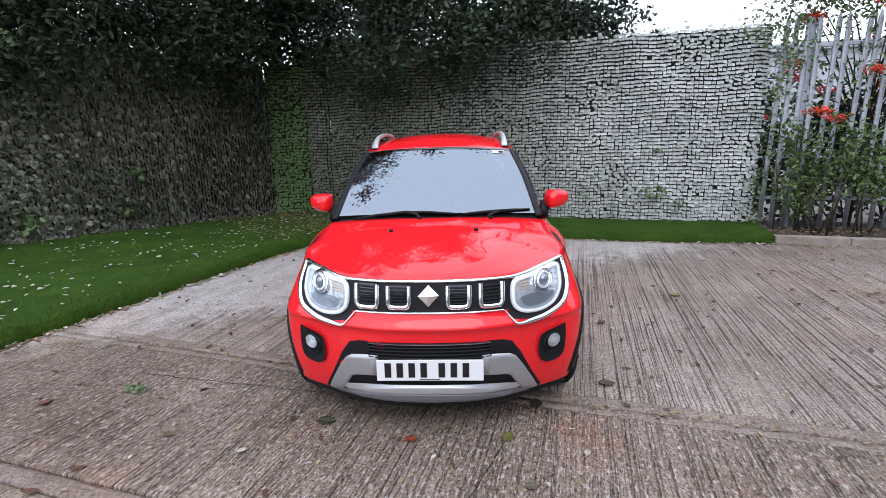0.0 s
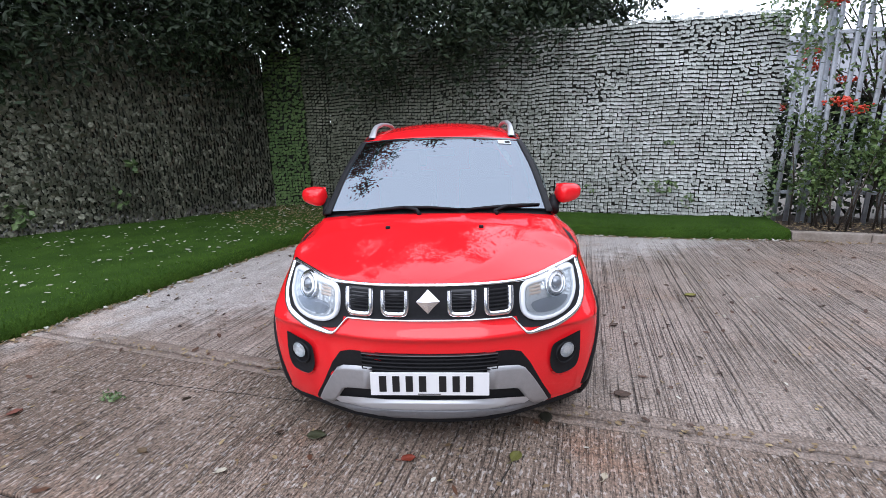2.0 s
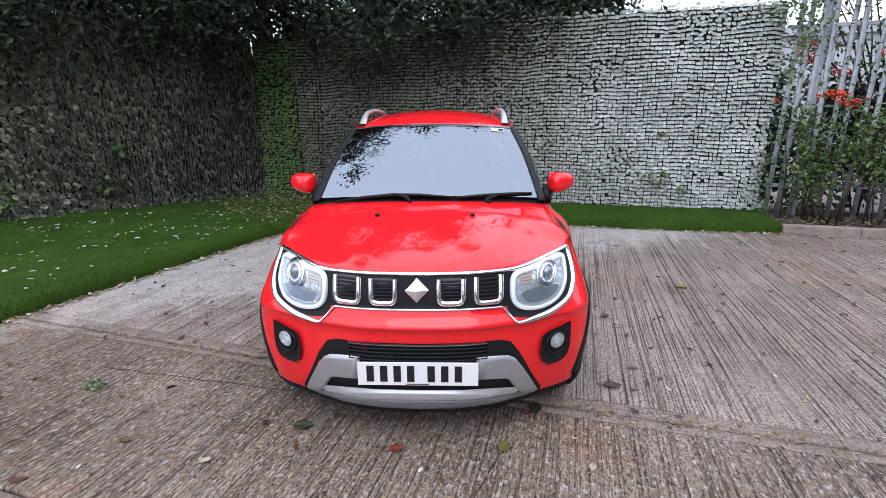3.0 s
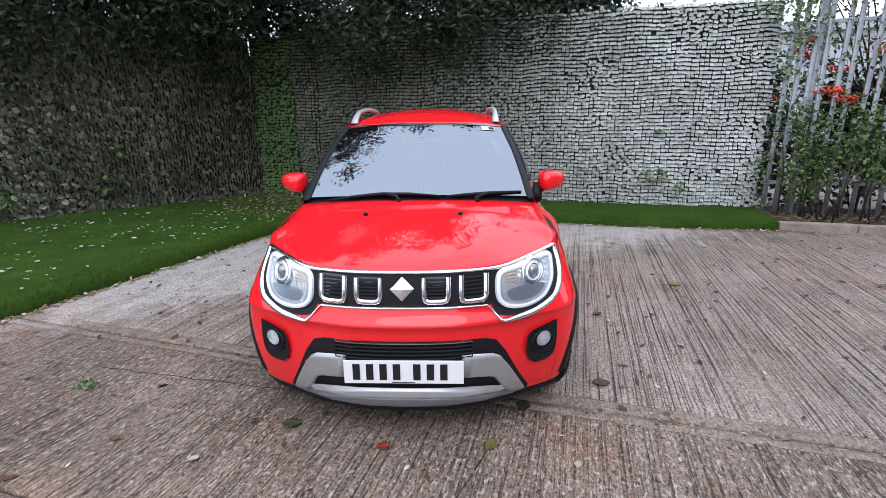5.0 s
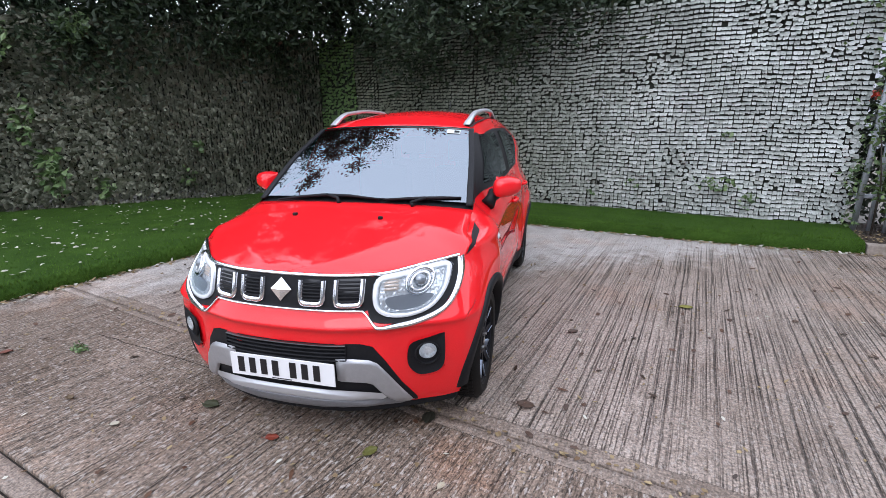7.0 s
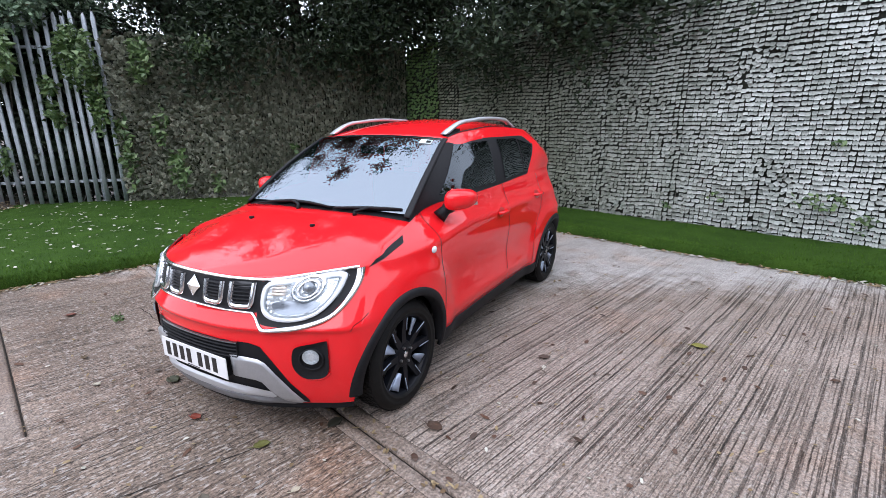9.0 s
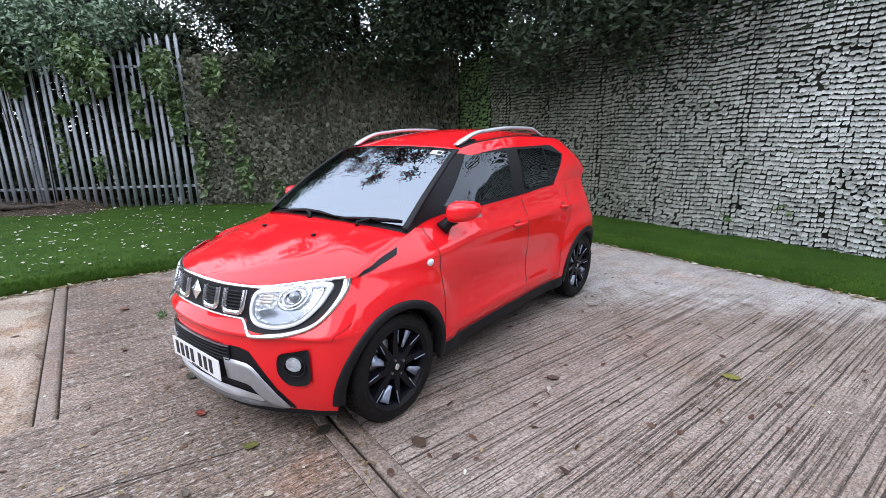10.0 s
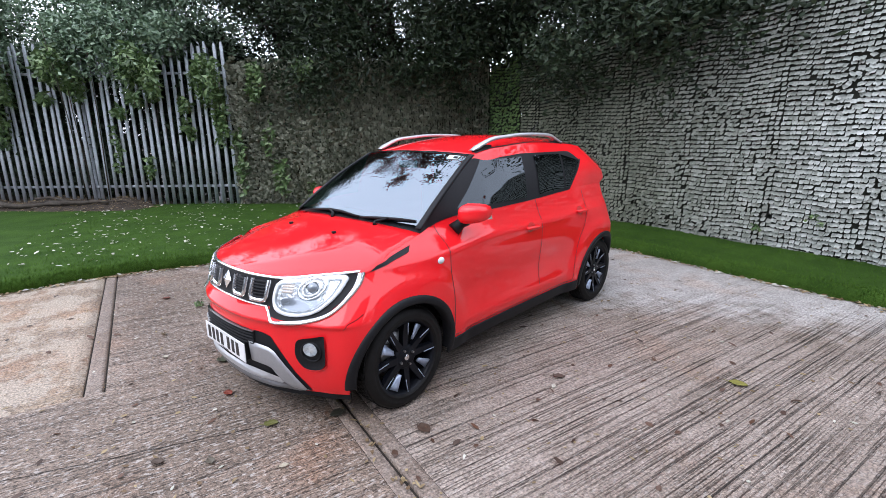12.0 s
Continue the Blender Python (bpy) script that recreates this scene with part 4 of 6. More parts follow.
def nose(x, z, out=0.0):
    """A point of the nose at x, z."""
    a, b = 0.0, 9.5
    for _ in range(26):
        m = (a + b) / 2
        a, b = (m, b) if skin(m, z).x < abs(x) else (a, m)
    p = skin((a + b) / 2, z, out)
    return p if x >= 0 else Vector((-p.x, p.y, p.z))


def side_x(y, z, out=0.0):
    """A point of the side face at y, z; above the belt it is the cabin's side."""
    zb = curve_through(TOP_EDGE, y)
    if z <= zb:
        return skin(step_at(y, z), z, out)
    b, r = skin(u_of(y=y), zb), roof_edge(y)
    k = min(1.0, (z - zb) / max(0.02, r.z - zb))
    x = b.x + (r.x - b.x) * k + (0.022 + 0.045 * smooth01(1.9, 2.5, y)) * math.sin(math.pi * k) * smooth01(0.45, 1.1, y)
    n = Vector((r.z - b.z, 0, b.x - r.x)).normalized()
    return Vector((x, y, z)) + n * out


ROOF_X = [(0.25, 0.69), (0.6, 0.632), (0.9, 0.572), (1.1, 0.576), (1.6, 0.584), (2.2, 0.572), (2.5, 0.548), (2.75, 0.495)]
ROOF_Z = [(0.9, 1.450), (1.0, 1.483), (1.15, 1.525), (1.4, 1.563), (1.7, 1.576), (2.1, 1.562), (2.5, 1.535), (2.75, 1.475)]


def centre_z(y):
    if y <= 0.9:
        k = (y - 0.25) / 0.65
        return 1.03 + 0.42 * k + 0.022 * math.sin(math.pi * k)
    return curve_through(ROOF_Z, y)


def roof_edge(y):
    drop = 0.02 + 0.052 * smooth01(0.8, 1.4, y)
    return Vector((curve_through(ROOF_X, y), y, centre_z(y) - drop))


def top_point(y, q):
    """Windscreen and roof: q from -1 to 1 across. The glass bows forward in the middle."""
    r = roof_edge(y)
    bow = 0.055 * (1 - q * q) * (1 - smooth01(0.95, 1.5, y))
    return Vector((r.x * q, y - bow, r.z + (centre_z(y) - r.z) * (1 - abs(q) ** 2.2)))


def mirrored(rows, s):
    return rows if s > 0 else [[Vector((-p.x, p.y, p.z)) for p in row] for row in rows]


WHEELS = ((0.0, 0.30), (2.465, 0.30))


def in_arch(p, rad):
    return abs(p.x) > 0.45 and any((p.y - y) ** 2 + (p.z - z) ** 2 < rad * rad for y, z in WHEELS)


# lower body, with the wheel openings left out
bm = bmesh.new()
US = [i * 22 / 264 for i in range(265)]
rows = []
for u in US:
    x, y = plan_at(u)
    zt = curve_through(TOP_EDGE, y)
    rows.append([skin(u, 0.205 + (zt - 0.205) * (j / 80)) for j in range(81)])
for s in (1, -1):
    vs = [[bm.verts.new(p) for p in row] for row in mirrored(rows, s)]
    for a, b in zip(vs, vs[1:]):
        for i in range(80):
            q = (a[i], b[i], b[i + 1], a[i + 1])
            mid = (q[0].co + q[2].co) / 2
            if in_arch(mid, 0.382):
                continue
            bm.faces.new(q if s > 0 else q[::-1])
part("body", bm, M_red, car, "glossy red painted body shell")

# bonnet
def bonnet_row(k, n=18):
    """k from 0 at the nose to 1 at the scuttle."""
    u = 10.95 * k**0.75
    y = plan_at(u)[1]
    e = skin(u, curve_through(TOP_EDGE, y))
    yc = -0.612 + 0.80 * k
    zc = curve_through([(0, 0.845), (0.06, 0.868), (0.2, 0.905), (0.45, 0.955), (0.7, 0.995), (1.0, 1.025)], k)
    row = []
    for i in range(-n, n + 1):
        q = i / n
        w = abs(q) ** 2.0
        x = e.x * q
        ridge = 0.006 * math.exp(-((abs(q) - 0.62) / 0.10) ** 2) * math.sin(math.pi * min(1, k * 1.1))
        row.append(Vector((x, yc + (e.y - yc) * w, zc + (e.z + 0.003 - zc) * abs(q) ** 2.7 + ridge)))
    return row
bm = bmesh.new()
grid_mesh(bm, [bonnet_row(0.0005 + 0.9995 * (k / 48) ** 1.6) for k in range(49)])
part("bonnet", bm, M_red, car, "rain-wet red bonnet", thick=0.012)

# cabin sides, roof, tail
def cabin_side(y0, y1, n, sides=(1, -1)):
    bm = bmesh.new()
    for s in sides:
        rows = []
        for i in range(n + 1):
            y = y0 + (y1 - y0) * i / n
            zb, r = curve_through(TOP_EDGE, y), roof_edge(y)
            rows.append([side_x(y, zb + (max(r.z, zb + 0.004) - zb) * j / 12) for j in range(13)])
        grid_mesh(bm, mirrored(rows, s), flip=s < 0)
    return bm


for s in (1, -1):
    part("pillar_foot", cabin_side(0.235, 0.88, 20, (s,)), M_trim, car, "matt black front corner of the cabin")
part("cabin_side", cabin_side(0.88, 2.75, 54), M_red, car)
bm = bmesh.new()
grid_mesh(bm, [[top_point(0.915 + (2.75 - 0.915) * j / 40, i / 14) for i in range(-14, 15)] for j in range(41)])
part("roof", bm, M_red, car, thick=0.01)
bm = bmesh.new()
rows = []
for i in range(-14, 15):
    q = i / 14
    a = top_point(2.75, q)
    u = 18.55 + (22 - 18.55) * (1 - abs(q))
    b = skin(u, curve_through(TOP_EDGE, plan_at(u)[1]))
    b.x *= 1 if q > 0 else -1
    rows.append([a.lerp(b, k / 8) + Vector((0, 0.03 * math.sin(math.pi * k / 8), 0)) for k in range(9)])
grid_mesh(bm, rows)
part("tailgate", bm, M_red, car, thick=0.01)
bm = bmesh.new()
grid_mesh(bm, [[p + Vector((0, 0.012, 0)) for p in row[1:6]] for row in rows[3:-3]])
part("rear_window", bm, M_side_glass, car, "dark tinted rear window")

# windscreen
bm = bmesh.new()
grid_mesh(bm, [[top_point(0.27 + 0.63 * j / 24, 0.965 * i / 14) + Vector((0, -0.004, 0.006)) for i in range(-14, 15)] for j in range(25)])
part("windscreen", bm, M_screen_glass, car, "clear windscreen reflecting the sky")
for s in (1, -1):
    bm = bmesh.new()
    grid_mesh(bm, mirrored([[top_point(0.25 + 0.66 * j / 24, 0.952 + 0.058 * i / 3) + Vector((0, -0.008, 0.011)) for i in range(4)] for j in range(25)], s), flip=s < 0)
    part("pillar", bm, M_trim, car, "black windscreen pillar", thick=0.008)
bm = bmesh.new()
grid_mesh(bm, [[top_point(0.885 + 0.028 * j / 2, i / 14) + Vector((0, -0.006, 0.008)) for i in range(-14, 15)] for j in range(3)])
part("screen_seal", bm, M_gloss, car)
bm = bmesh.new()
grid_mesh(bm, [[Vector((top_point(0.27, q / 14).x * (1.0), top_point(0.27, q / 14).y - 0.07 + 0.125 * j / 4, 1.005 + 0.045 * j / 4 - 0.025 * abs(q / 14) ** 2.5)) for q in range(-14, 15)] for j in range(5)])
part("scuttle", bm, M_trim, car, "black plastic scuttle panel")


def side_patch(name, low, high, y0, y1, out, material, label="", ny=24, nz=10, thick=0.0):
    """A patch on the cabin's side between two height curves, on both sides of the car."""
    for s in (1, -1):
        bm = bmesh.new()
        rows = []
        for i in range(ny + 1):
            y = y0 + (y1 - y0) * i / ny
            a, b = low(y), high(y)
            rows.append([side_x(y, a + (b - a) * j / nz, out) for j in range(nz + 1)])
        grid_mesh(bm, mirrored(rows, s), flip=s < 0)
        part(name, bm, material, car, label, thick=thick)


def belt(y):
    return curve_through(TOP_EDGE, y) + 0.012


def frame_top(y):
    """Upper line of the dark window band: follows the pillar, then the roof, then falls at the back."""
    r = roof_edge(y).z - 0.003 - 0.058 * smooth01(0.86, 1.02, y)
    return max(belt(y) + 0.002, min(r, 1.43 - max(0.0, y - 2.16) * 0.8))


def band_low(y):
    """Lower line of the band: the belt, rising to the pointed rear end."""
    return max(belt(y) - 0.016, belt(y) - 0.016 + (y - 1.97) * 0.74)


def glass(name, corners, label):
    """A pane from its four corners (y, z), bent to the cabin's side: lower front, lower rear, upper rear, upper front."""
    (a, b, c, d) = [Vector((0, y, z)) for y, z in corners]
    for s in (1, -1):
        bm = bmesh.new()
        rows = []
        for i in range(15):
            lo, hi = a.lerp(b, i / 14), d.lerp(c, i / 14)
            row = []
            for j in range(9):
                q = lo.lerp(hi, j / 8)
                row.append(side_x(q.y, q.z, 0.009))
            rows.append(row)
        grid_mesh(bm, mirrored(rows, s), flip=s > 0)
        part(name, bm, M_side_glass, car, label)


side_patch("window_band", band_low, lambda y: max(band_low(y) + 0.001, frame_top(y)), 0.33, 2.29, 0.004, M_trim, "matt black window surround", 56)
glass("front_window", ((0.575, 1.105), (1.315, 1.108), (1.395, 1.405), (0.93, 1.395)), "tinted front side window")
glass("rear_window_side", ((1.50, 1.115), (1.885, 1.132), (1.965, 1.408), (1.56, 1.410)), "dark tinted rear side window")
glass("quarter_window", ((1.91, 1.134), (1.975, 1.137), (2.235, 1.345), (1.99, 1.402)), "small dark quarter window")

# floor and inside
bm = bmesh.new()
box(bm, -0.60, 0.60, -0.42, 2.75, 0.21, 0.30)
part("underbody", bm, M_trim, car, smooth=False, bevel=0.03)
bm = bmesh.new()
box(bm, -0.66, 0.66, 0.55, 2.5, 0.30, 0.36)
box(bm, -0.66, 0.66, 0.30, 0.72, 0.62, 0.97)
part("dashboard", bm, M_cloth, car, "dark dashboard", smooth=False, bevel=0.05)
for x in (-0.35, 0.35):
    for y in (1.15, 1.95):
        bm = bmesh.new()
        box(bm, x - 0.24, x + 0.24, y - 0.05, y + 0.45, 0.4, 0.62)
        box(bm, x - 0.23, x + 0.23, y + 0.36, y + 0.50, 0.6, 1.12)
        box(bm, x - 0.13, x + 0.13, y + 0.43, y + 0.52, 1.16, 1.34)
        box(bm, x - 0.05, x + 0.05, y + 0.45, y + 0.50, 1.10, 1.18)
        part("seat", bm, M_cloth, car, "dark cloth seat", smooth=False, bevel=0.04)


# wheels
def lathe(bm, prof, n=48, a0=0.0, a1=math.tau):
    """prof: (radius, x) pairs round the car's x axis."""
    closed = abs(a1 - a0 - math.tau) < 1e-6
    rows = []
    for r, x in prof:
        rows.append([Vector((x, r * math.cos(a0 + (a1 - a0) * k / n), r * math.sin(a0 + (a1 - a0) * k / n))) for k in range(n if closed else n + 1)])
    grid_mesh(bm, rows, close=closed)


def wheel(y, s):
    w = new("wheel")
    w.parent = car
    w.matrix_local = pose(0.832 * s, y, 0.307, 0, 0, 0 if s > 0 else 180)
    bm = bmesh.new()
    lathe(bm, [(0.215, -0.03), (0.226, -0.012), (0.234, -0.002), (0.240, 0.000), (0.243, -0.003), (0.258, 0.003), (0.272, 0.003), (0.276, -0.001), (0.290, -0.008), (0.303, -0.026),
               (0.307, -0.05), (0.307, -0.12), (0.300, -0.155), (0.26, -0.172), (0.215, -0.16)], 72)
    part("tyre", bm, M_rubber, w, "black tyre")
    bm = bmesh.new()
    for k in range(60):
        for row, (x0, x1) in enumerate(((-0.052, -0.030), (-0.086, -0.058), (-0.118, -0.092), (-0.148, -0.124))):
            a = (k + 0.5 * (row % 2)) * math.tau / 60
            box(bm, x0, x1, -0.011, 0.011, 0.301, 0.3105, Matrix.Rotation(a, 4, "X"))
    tagged(part("tread", bm, M_rubber, w, smooth=False), kind="stuff")
    bm = bmesh.new()
    lathe(bm, [(0.231, -0.006), (0.229, -0.012), (0.220, -0.014), (0.214, -0.022), (0.208, -0.06), (0.19, -0.16)], 64)
    lathe(bm, [(0.001, -0.020), (0.028, -0.020), (0.032, -0.026), (0.060, -0.024), (0.074, -0.030), (0.080, -0.06)], 40)
    rim = part("rim", bm, M_alloy, w, "gloss black alloy rim")
    bm = bmesh.new()
    lathe(bm, [(0.04, -0.115), (0.135, -0.115), (0.138, -0.128), (0.14, -0.13)], 40)
    part("brake_disc", bm, M_steel, w)
    bm = bmesh.new()
    box(bm, -0.120, -0.070, -0.155, -0.085, 0.0, 0.10)
    part("caliper", bm, M_steel, w, smooth=False, bevel=0.012)
    for k in range(4):
        turn = Matrix.Rotation(k * math.tau / 4, 4, "X")
        for side in (-1, 1):
            ang = radians(62 + 29 * side)
            rad, tan = Vector((0, math.cos(ang), math.sin(ang))), Vector((0, -math.sin(ang), math.cos(ang)))
            bm = bmesh.new()
            rows = []
            for f in (0.0, 0.2, 0.45, 0.7, 0.9, 1.0):
                c = rad * (0.045 + 0.172 * f) + Vector((-0.026 - 0.006 * math.sin(math.pi * f) + 0.010 * f, 0, 0))
                hw = 0.026 - 0.010 * f
                deep = Vector((-0.035, 0, 0))
                rows.append([turn @ (c - tan * hw + deep), turn @ (c - tan * hw * 0.85), turn @ (c + tan * hw * 0.85), turn @ (c + tan * hw + deep)])
            vs = grid_mesh(bm, rows, close=True)
            bm.faces.new(vs[-1])
            part("spoke", bm, M_alloy, rim, smooth=False)
            bm = bmesh.new()
            rows = []
            for f in (0.55, 0.7, 0.85, 1.0):
                c = rad * (0.045 + 0.172 * f) + tan * (side * -(0.020 - 0.008 * f)) + Vector((-0.0215 - 0.006 * math.sin(math.pi * f) + 0.010 * f, 0, 0))
                rows.append([turn @ (c - tan * 0.0018), turn @ (c + tan * 0.0018)])
            grid_mesh(bm, rows)
            part("spoke_edge", bm, M_cut_skylit, rim, "bright machined spoke edge", thick=0.004)
        # pale wedge in the spoke gap: skylight on the rim barrel, put into colour
        ang = radians(60)
        rad, tan = Vector((0, math.cos(ang), math.sin(ang))), Vector((0, -math.sin(ang), math.cos(ang)))
        bm = bmesh.new()
        rows = []
        for f in (0.0, 0.35, 0.7, 1.0):
            c = rad * (0.108 + 0.095 * f)
            lo, hi = -0.006 - 0.026 * f, 0.014 + 0.010 * f
            rows.append([turn @ (c + tan * lo + Vector((-0.044, 0, 0))), turn @ (c + tan * (lo * 0.4 + hi * 0.6) + Vector((-0.036, 0, 0))), turn @ (c + tan * hi + Vector((-0.028, 0, 0)))])
        grid_mesh(bm, rows)
        part("spoke_inlay", bm, M_cut_skylit, rim, "blue-grey wedge painted as skylight on the inner rim", thick=0.012)
    for k in range(4):
        bm = bmesh.new()
        bmesh.ops.create_cone(bm, cap_ends=True, segments=6, radius1=0.0085, radius2=0.0075, depth=0.016,
                              matrix=Matrix.Rotation(k * math.tau / 4 + 0.4, 4, "X") @ Matrix.Translation((-0.020, 0, 0.050)) @ Matrix.Rotation(math.pi / 2, 4, "Y"))
        part("wheel_nut", bm, M_steel, rim, smooth=False)
    bm = bmesh.new()
    lathe(bm, [(0.001, -0.0165), (0.014, -0.0168), (0.018, -0.0195)], 24)
    part("hub_cap", bm, M_chrome, rim, "small bright hub badge")


for yw, _ in WHEELS:
    for s in (1, -1):
        wheel(yw, s)


# arch cladding and liners
def arch(y0, s):
    bm = bmesh.new()
    rows = []
    for k in range(49):
        a = radians(-9) + radians(198 if y0 < 1 else 172) * k / 48
        row = []
        for rad, out in ((0.345, -0.06), (0.348, 0.004), (0.356, 0.012), (0.386, 0.013), (0.396, 0.006), (0.398, -0.03)):
            y, z = y0 - math.cos(a) * rad * 1.01, 0.30 + math.sin(a) * rad * 0.985
            x = max(side_x(y, z).x, side_x(y0 - 0.30, z).x - 0.058) if y0 < 1 and y < y0 else side_x(y, z).x
            row.append(Vector((x + out, y, z)))
        rows.append(row)
    grid_mesh(bm, mirrored(rows, s), flip=s < 0)
    part("arch_cladding", bm, M_trim, car, "black plastic wheel arch")
    bm = bmesh.new()
    lathe(bm, [(0.372, 0.735 * s), (0.372, 0.5 * s), (0.05, 0.5 * s)], 40)
    for v in bm.verts:
        v.co += Vector((0, y0, 0.30))
    bmesh.ops.bisect_plane(bm, geom=bm.verts[:] + bm.edges[:] + bm.faces[:], plane_co=(0, 0, 0.2), plane_no=(0, 0, -1), clear_outer=True)
    part("arch_liner", bm, M_trim, car)


for yw, _ in WHEELS:
    for s in (1, -1):
        arch(yw, s)


def skin_patch(name, u0, u1, low, high, out, material, label="", n=40, nz=8, thick=0.0, parent=None, sides=(1, -1)):
    """A patch lying on the lower body between two heights; low and high take the plan's x and y."""
    obs = []
    for s in sides:
        bm = bmesh.new()
        rows = []
        for i in range(n + 1):
            u = u0 + (u1 - u0) * i / n
            x, y = plan_at(u)
            a, b = low(x, y), high(x, y)
            rows.append([skin(u, a + (b - a) * j / nz, out) for j in range(nz + 1)])
        grid_mesh(bm, mirrored(rows, s), flip=s > 0)
        obs.append(part(name, bm, material, parent or car, label, thick=thick))
    return obs


skin_patch("sill", u_of(y=0.355), u_of(y=2.08), lambda x, y: 0.208, lambda x, y: 0.300, 0.008, M_trim, "black plastic sill", thick=0.02)

# ---- details of the car ----
def smooth_loop(points, n=6, closed=True):
    """Catmull-Rom through (a, b) pairs."""
    out, m = [], len(points)
    for i in range(m if closed else m - 1):
        p = [points[(i + k) % m] if closed else points[max(0, min(m - 1, i + k))] for k in (-1, 0, 1, 2)]
        for j in range(n):
            f = j / n
            out.append(tuple(0.5 * (2 * p[1][a] + (p[2][a] - p[0][a]) * f + (2 * p[0][a] - 5 * p[1][a] + 4 * p[2][a] - p[3][a]) * f * f
                                    + (3 * p[1][a] - p[0][a] - 3 * p[2][a] + p[3][a]) * f**3) for a in (0, 1)))
    return out if closed else out + [points[-1]]


def flip_x(points, s):
    return points if s > 0 else [(-x, z) for x, z in points]


def fill(name, outline, out, material, parent=None, label="", s=1, rings=6, centre=None, thick=0.0, inner=0.0, smooth=True):
    """A closed shape laid on the nose; out gives its height off the face from the middle (0) to the rim (1)."""
    pts = flip_x(outline, s)
    cx = sum(p[0] for p in pts) / len(pts) if centre is None else centre[0] * s
    cz = sum(p[1] for p in pts) / len(pts) if centre is None else centre[1]
    bm = bmesh.new()
    rows = []
    for k in range(rings + 1):
        r = inner + (1 - inner) * k / rings
        rows.append([nose(cx + (x - cx) * r, cz + (z - cz) * r, out(r)) for x, z in pts])
    grid_mesh(bm, rows, flip=s > 0, close=True)
    return part(name, bm, material, parent or car, label, thick=thick, smooth=smooth)


def strip(name, path, width, out, material, parent=None, label="", s=1, closed=False, high=0.008):
    """A rounded ribbon along a path on the nose."""
    pts = [Vector((x, z)) for x, z in flip_x(path, s)]
    rows, n = [], len(pts)
    for i, p in enumerate(pts):
        a = pts[(i - 1) % n] if closed or i else p
        b = pts[(i + 1) % n] if closed or i < n - 1 else p
        t = (b - a).normalized()
        d = Vector((-t.y, t.x))
        w = width(i / max(1, n - 1)) if callable(width) else width
        rows.append([nose(p.x + d.x * w * k, p.y + d.y * w * k, out + h) for k, h in ((-0.5, -0.004), (-0.42, high * 0.7), (0, high), (0.42, high * 0.7), (0.5, -0.004))])
    if closed:
        rows.append(rows[0])
    bm = bmesh.new()
    grid_mesh(bm, rows, flip=s < 0)
    return part(name, bm, material, parent or car, label)


# grille
GRILLE = [(-0.40, 0.828), (-0.2, 0.834), (0, 0.836), (0.2, 0.834), (0.40, 0.828), (0.415, 0.76), (0.395, 0.69), (0.2, 0.694), (0, 0.696), (-0.2, 0.694), (-0.395, 0.69), (-0.415, 0.76)]
grille = fill("grille", smooth_loop(GRILLE, 6), lambda r: 0.004, M_trim, label="dark grey grille panel", rings=10)
for cx, zt, zb, half in ((0.307, 0.826, 0.706, 0.064), (0.146, 0.822, 0.711, 0.062)):
    for s in (1, -1):
        w = half - 0.010
        path = [(cx - w, zt), (cx - w, (zt + zb) / 2), (cx - w + 0.002, zb + 0.024), (cx - w + 0.016, zb + 0.010), (cx, zb + 0.008),
                (cx + w - 0.016, zb + 0.010), (cx + w - 0.002, zb + 0.024), (cx + w, (zt + zb) / 2), (cx + w, zt)]
        fill("grille_opening", [(cx - w, zt), (cx, zt), (cx + w, zt), (cx + w, zb + 0.012), (cx, zb + 0.012), (cx - w, zb + 0.012)], lambda r: 0.006, M_gloss, grille, s=s, rings=2)
        for k in range(6):
            z = zb + 0.026 + (zt - zb - 0.03) * k / 5.6
            strip("grille_slat", [(cx - w + 0.008, z), (cx, z), (cx + w - 0.008, z)], 0.008, 0.006, M_trim, grille, s=s, high=0.010)
        strip("grille_frame", smooth_loop(path, 5, False), 0.023, 0.008, M_chrome, grille, "chrome U-shaped frame", s=s, high=0.013)
fill("emblem", [(0, 0.826), (0.052, 0.775), (0.03, 0.755), (0, 0.722), (-0.052, 0.773), (-0.03, 0.793)], lambda r: 0.020 - 0.010 * r, M_chrome, grille, "plain chrome emblem", rings=3, smooth=False)
strip("grille_top_bar", smooth_loop([(-0.715, 0.866), (-0.55, 0.851), (-0.42, 0.838), (-0.2, 0.840), (0, 0.841), (0.2, 0.840), (0.42, 0.838), (0.55, 0.851), (0.715, 0.866)], 8, False), 0.013, 0.003, M_chrome, label="chrome bar under the bonnet edge")
LOWER = [(0.0, 0.692), (0.2, 0.691), (0.345, 0.688), (0.372, 0.682), (0.415, 0.638), (0.445, 0.618), (0.50, 0.620), (0.60, 0.634), (0.69, 0.668), (0.728, 0.722), (0.736, 0.79), (0.722, 0.862)]
for s in (1, -1):
    strip("chrome_surround", smooth_loop(LOWER, 6, False), lambda f: 0.009 + 0.013 * smooth01(0.35, 0.6, f), 0.003, M_chrome, label="chrome strip under grille and headlamp", s=s, high=0.010)


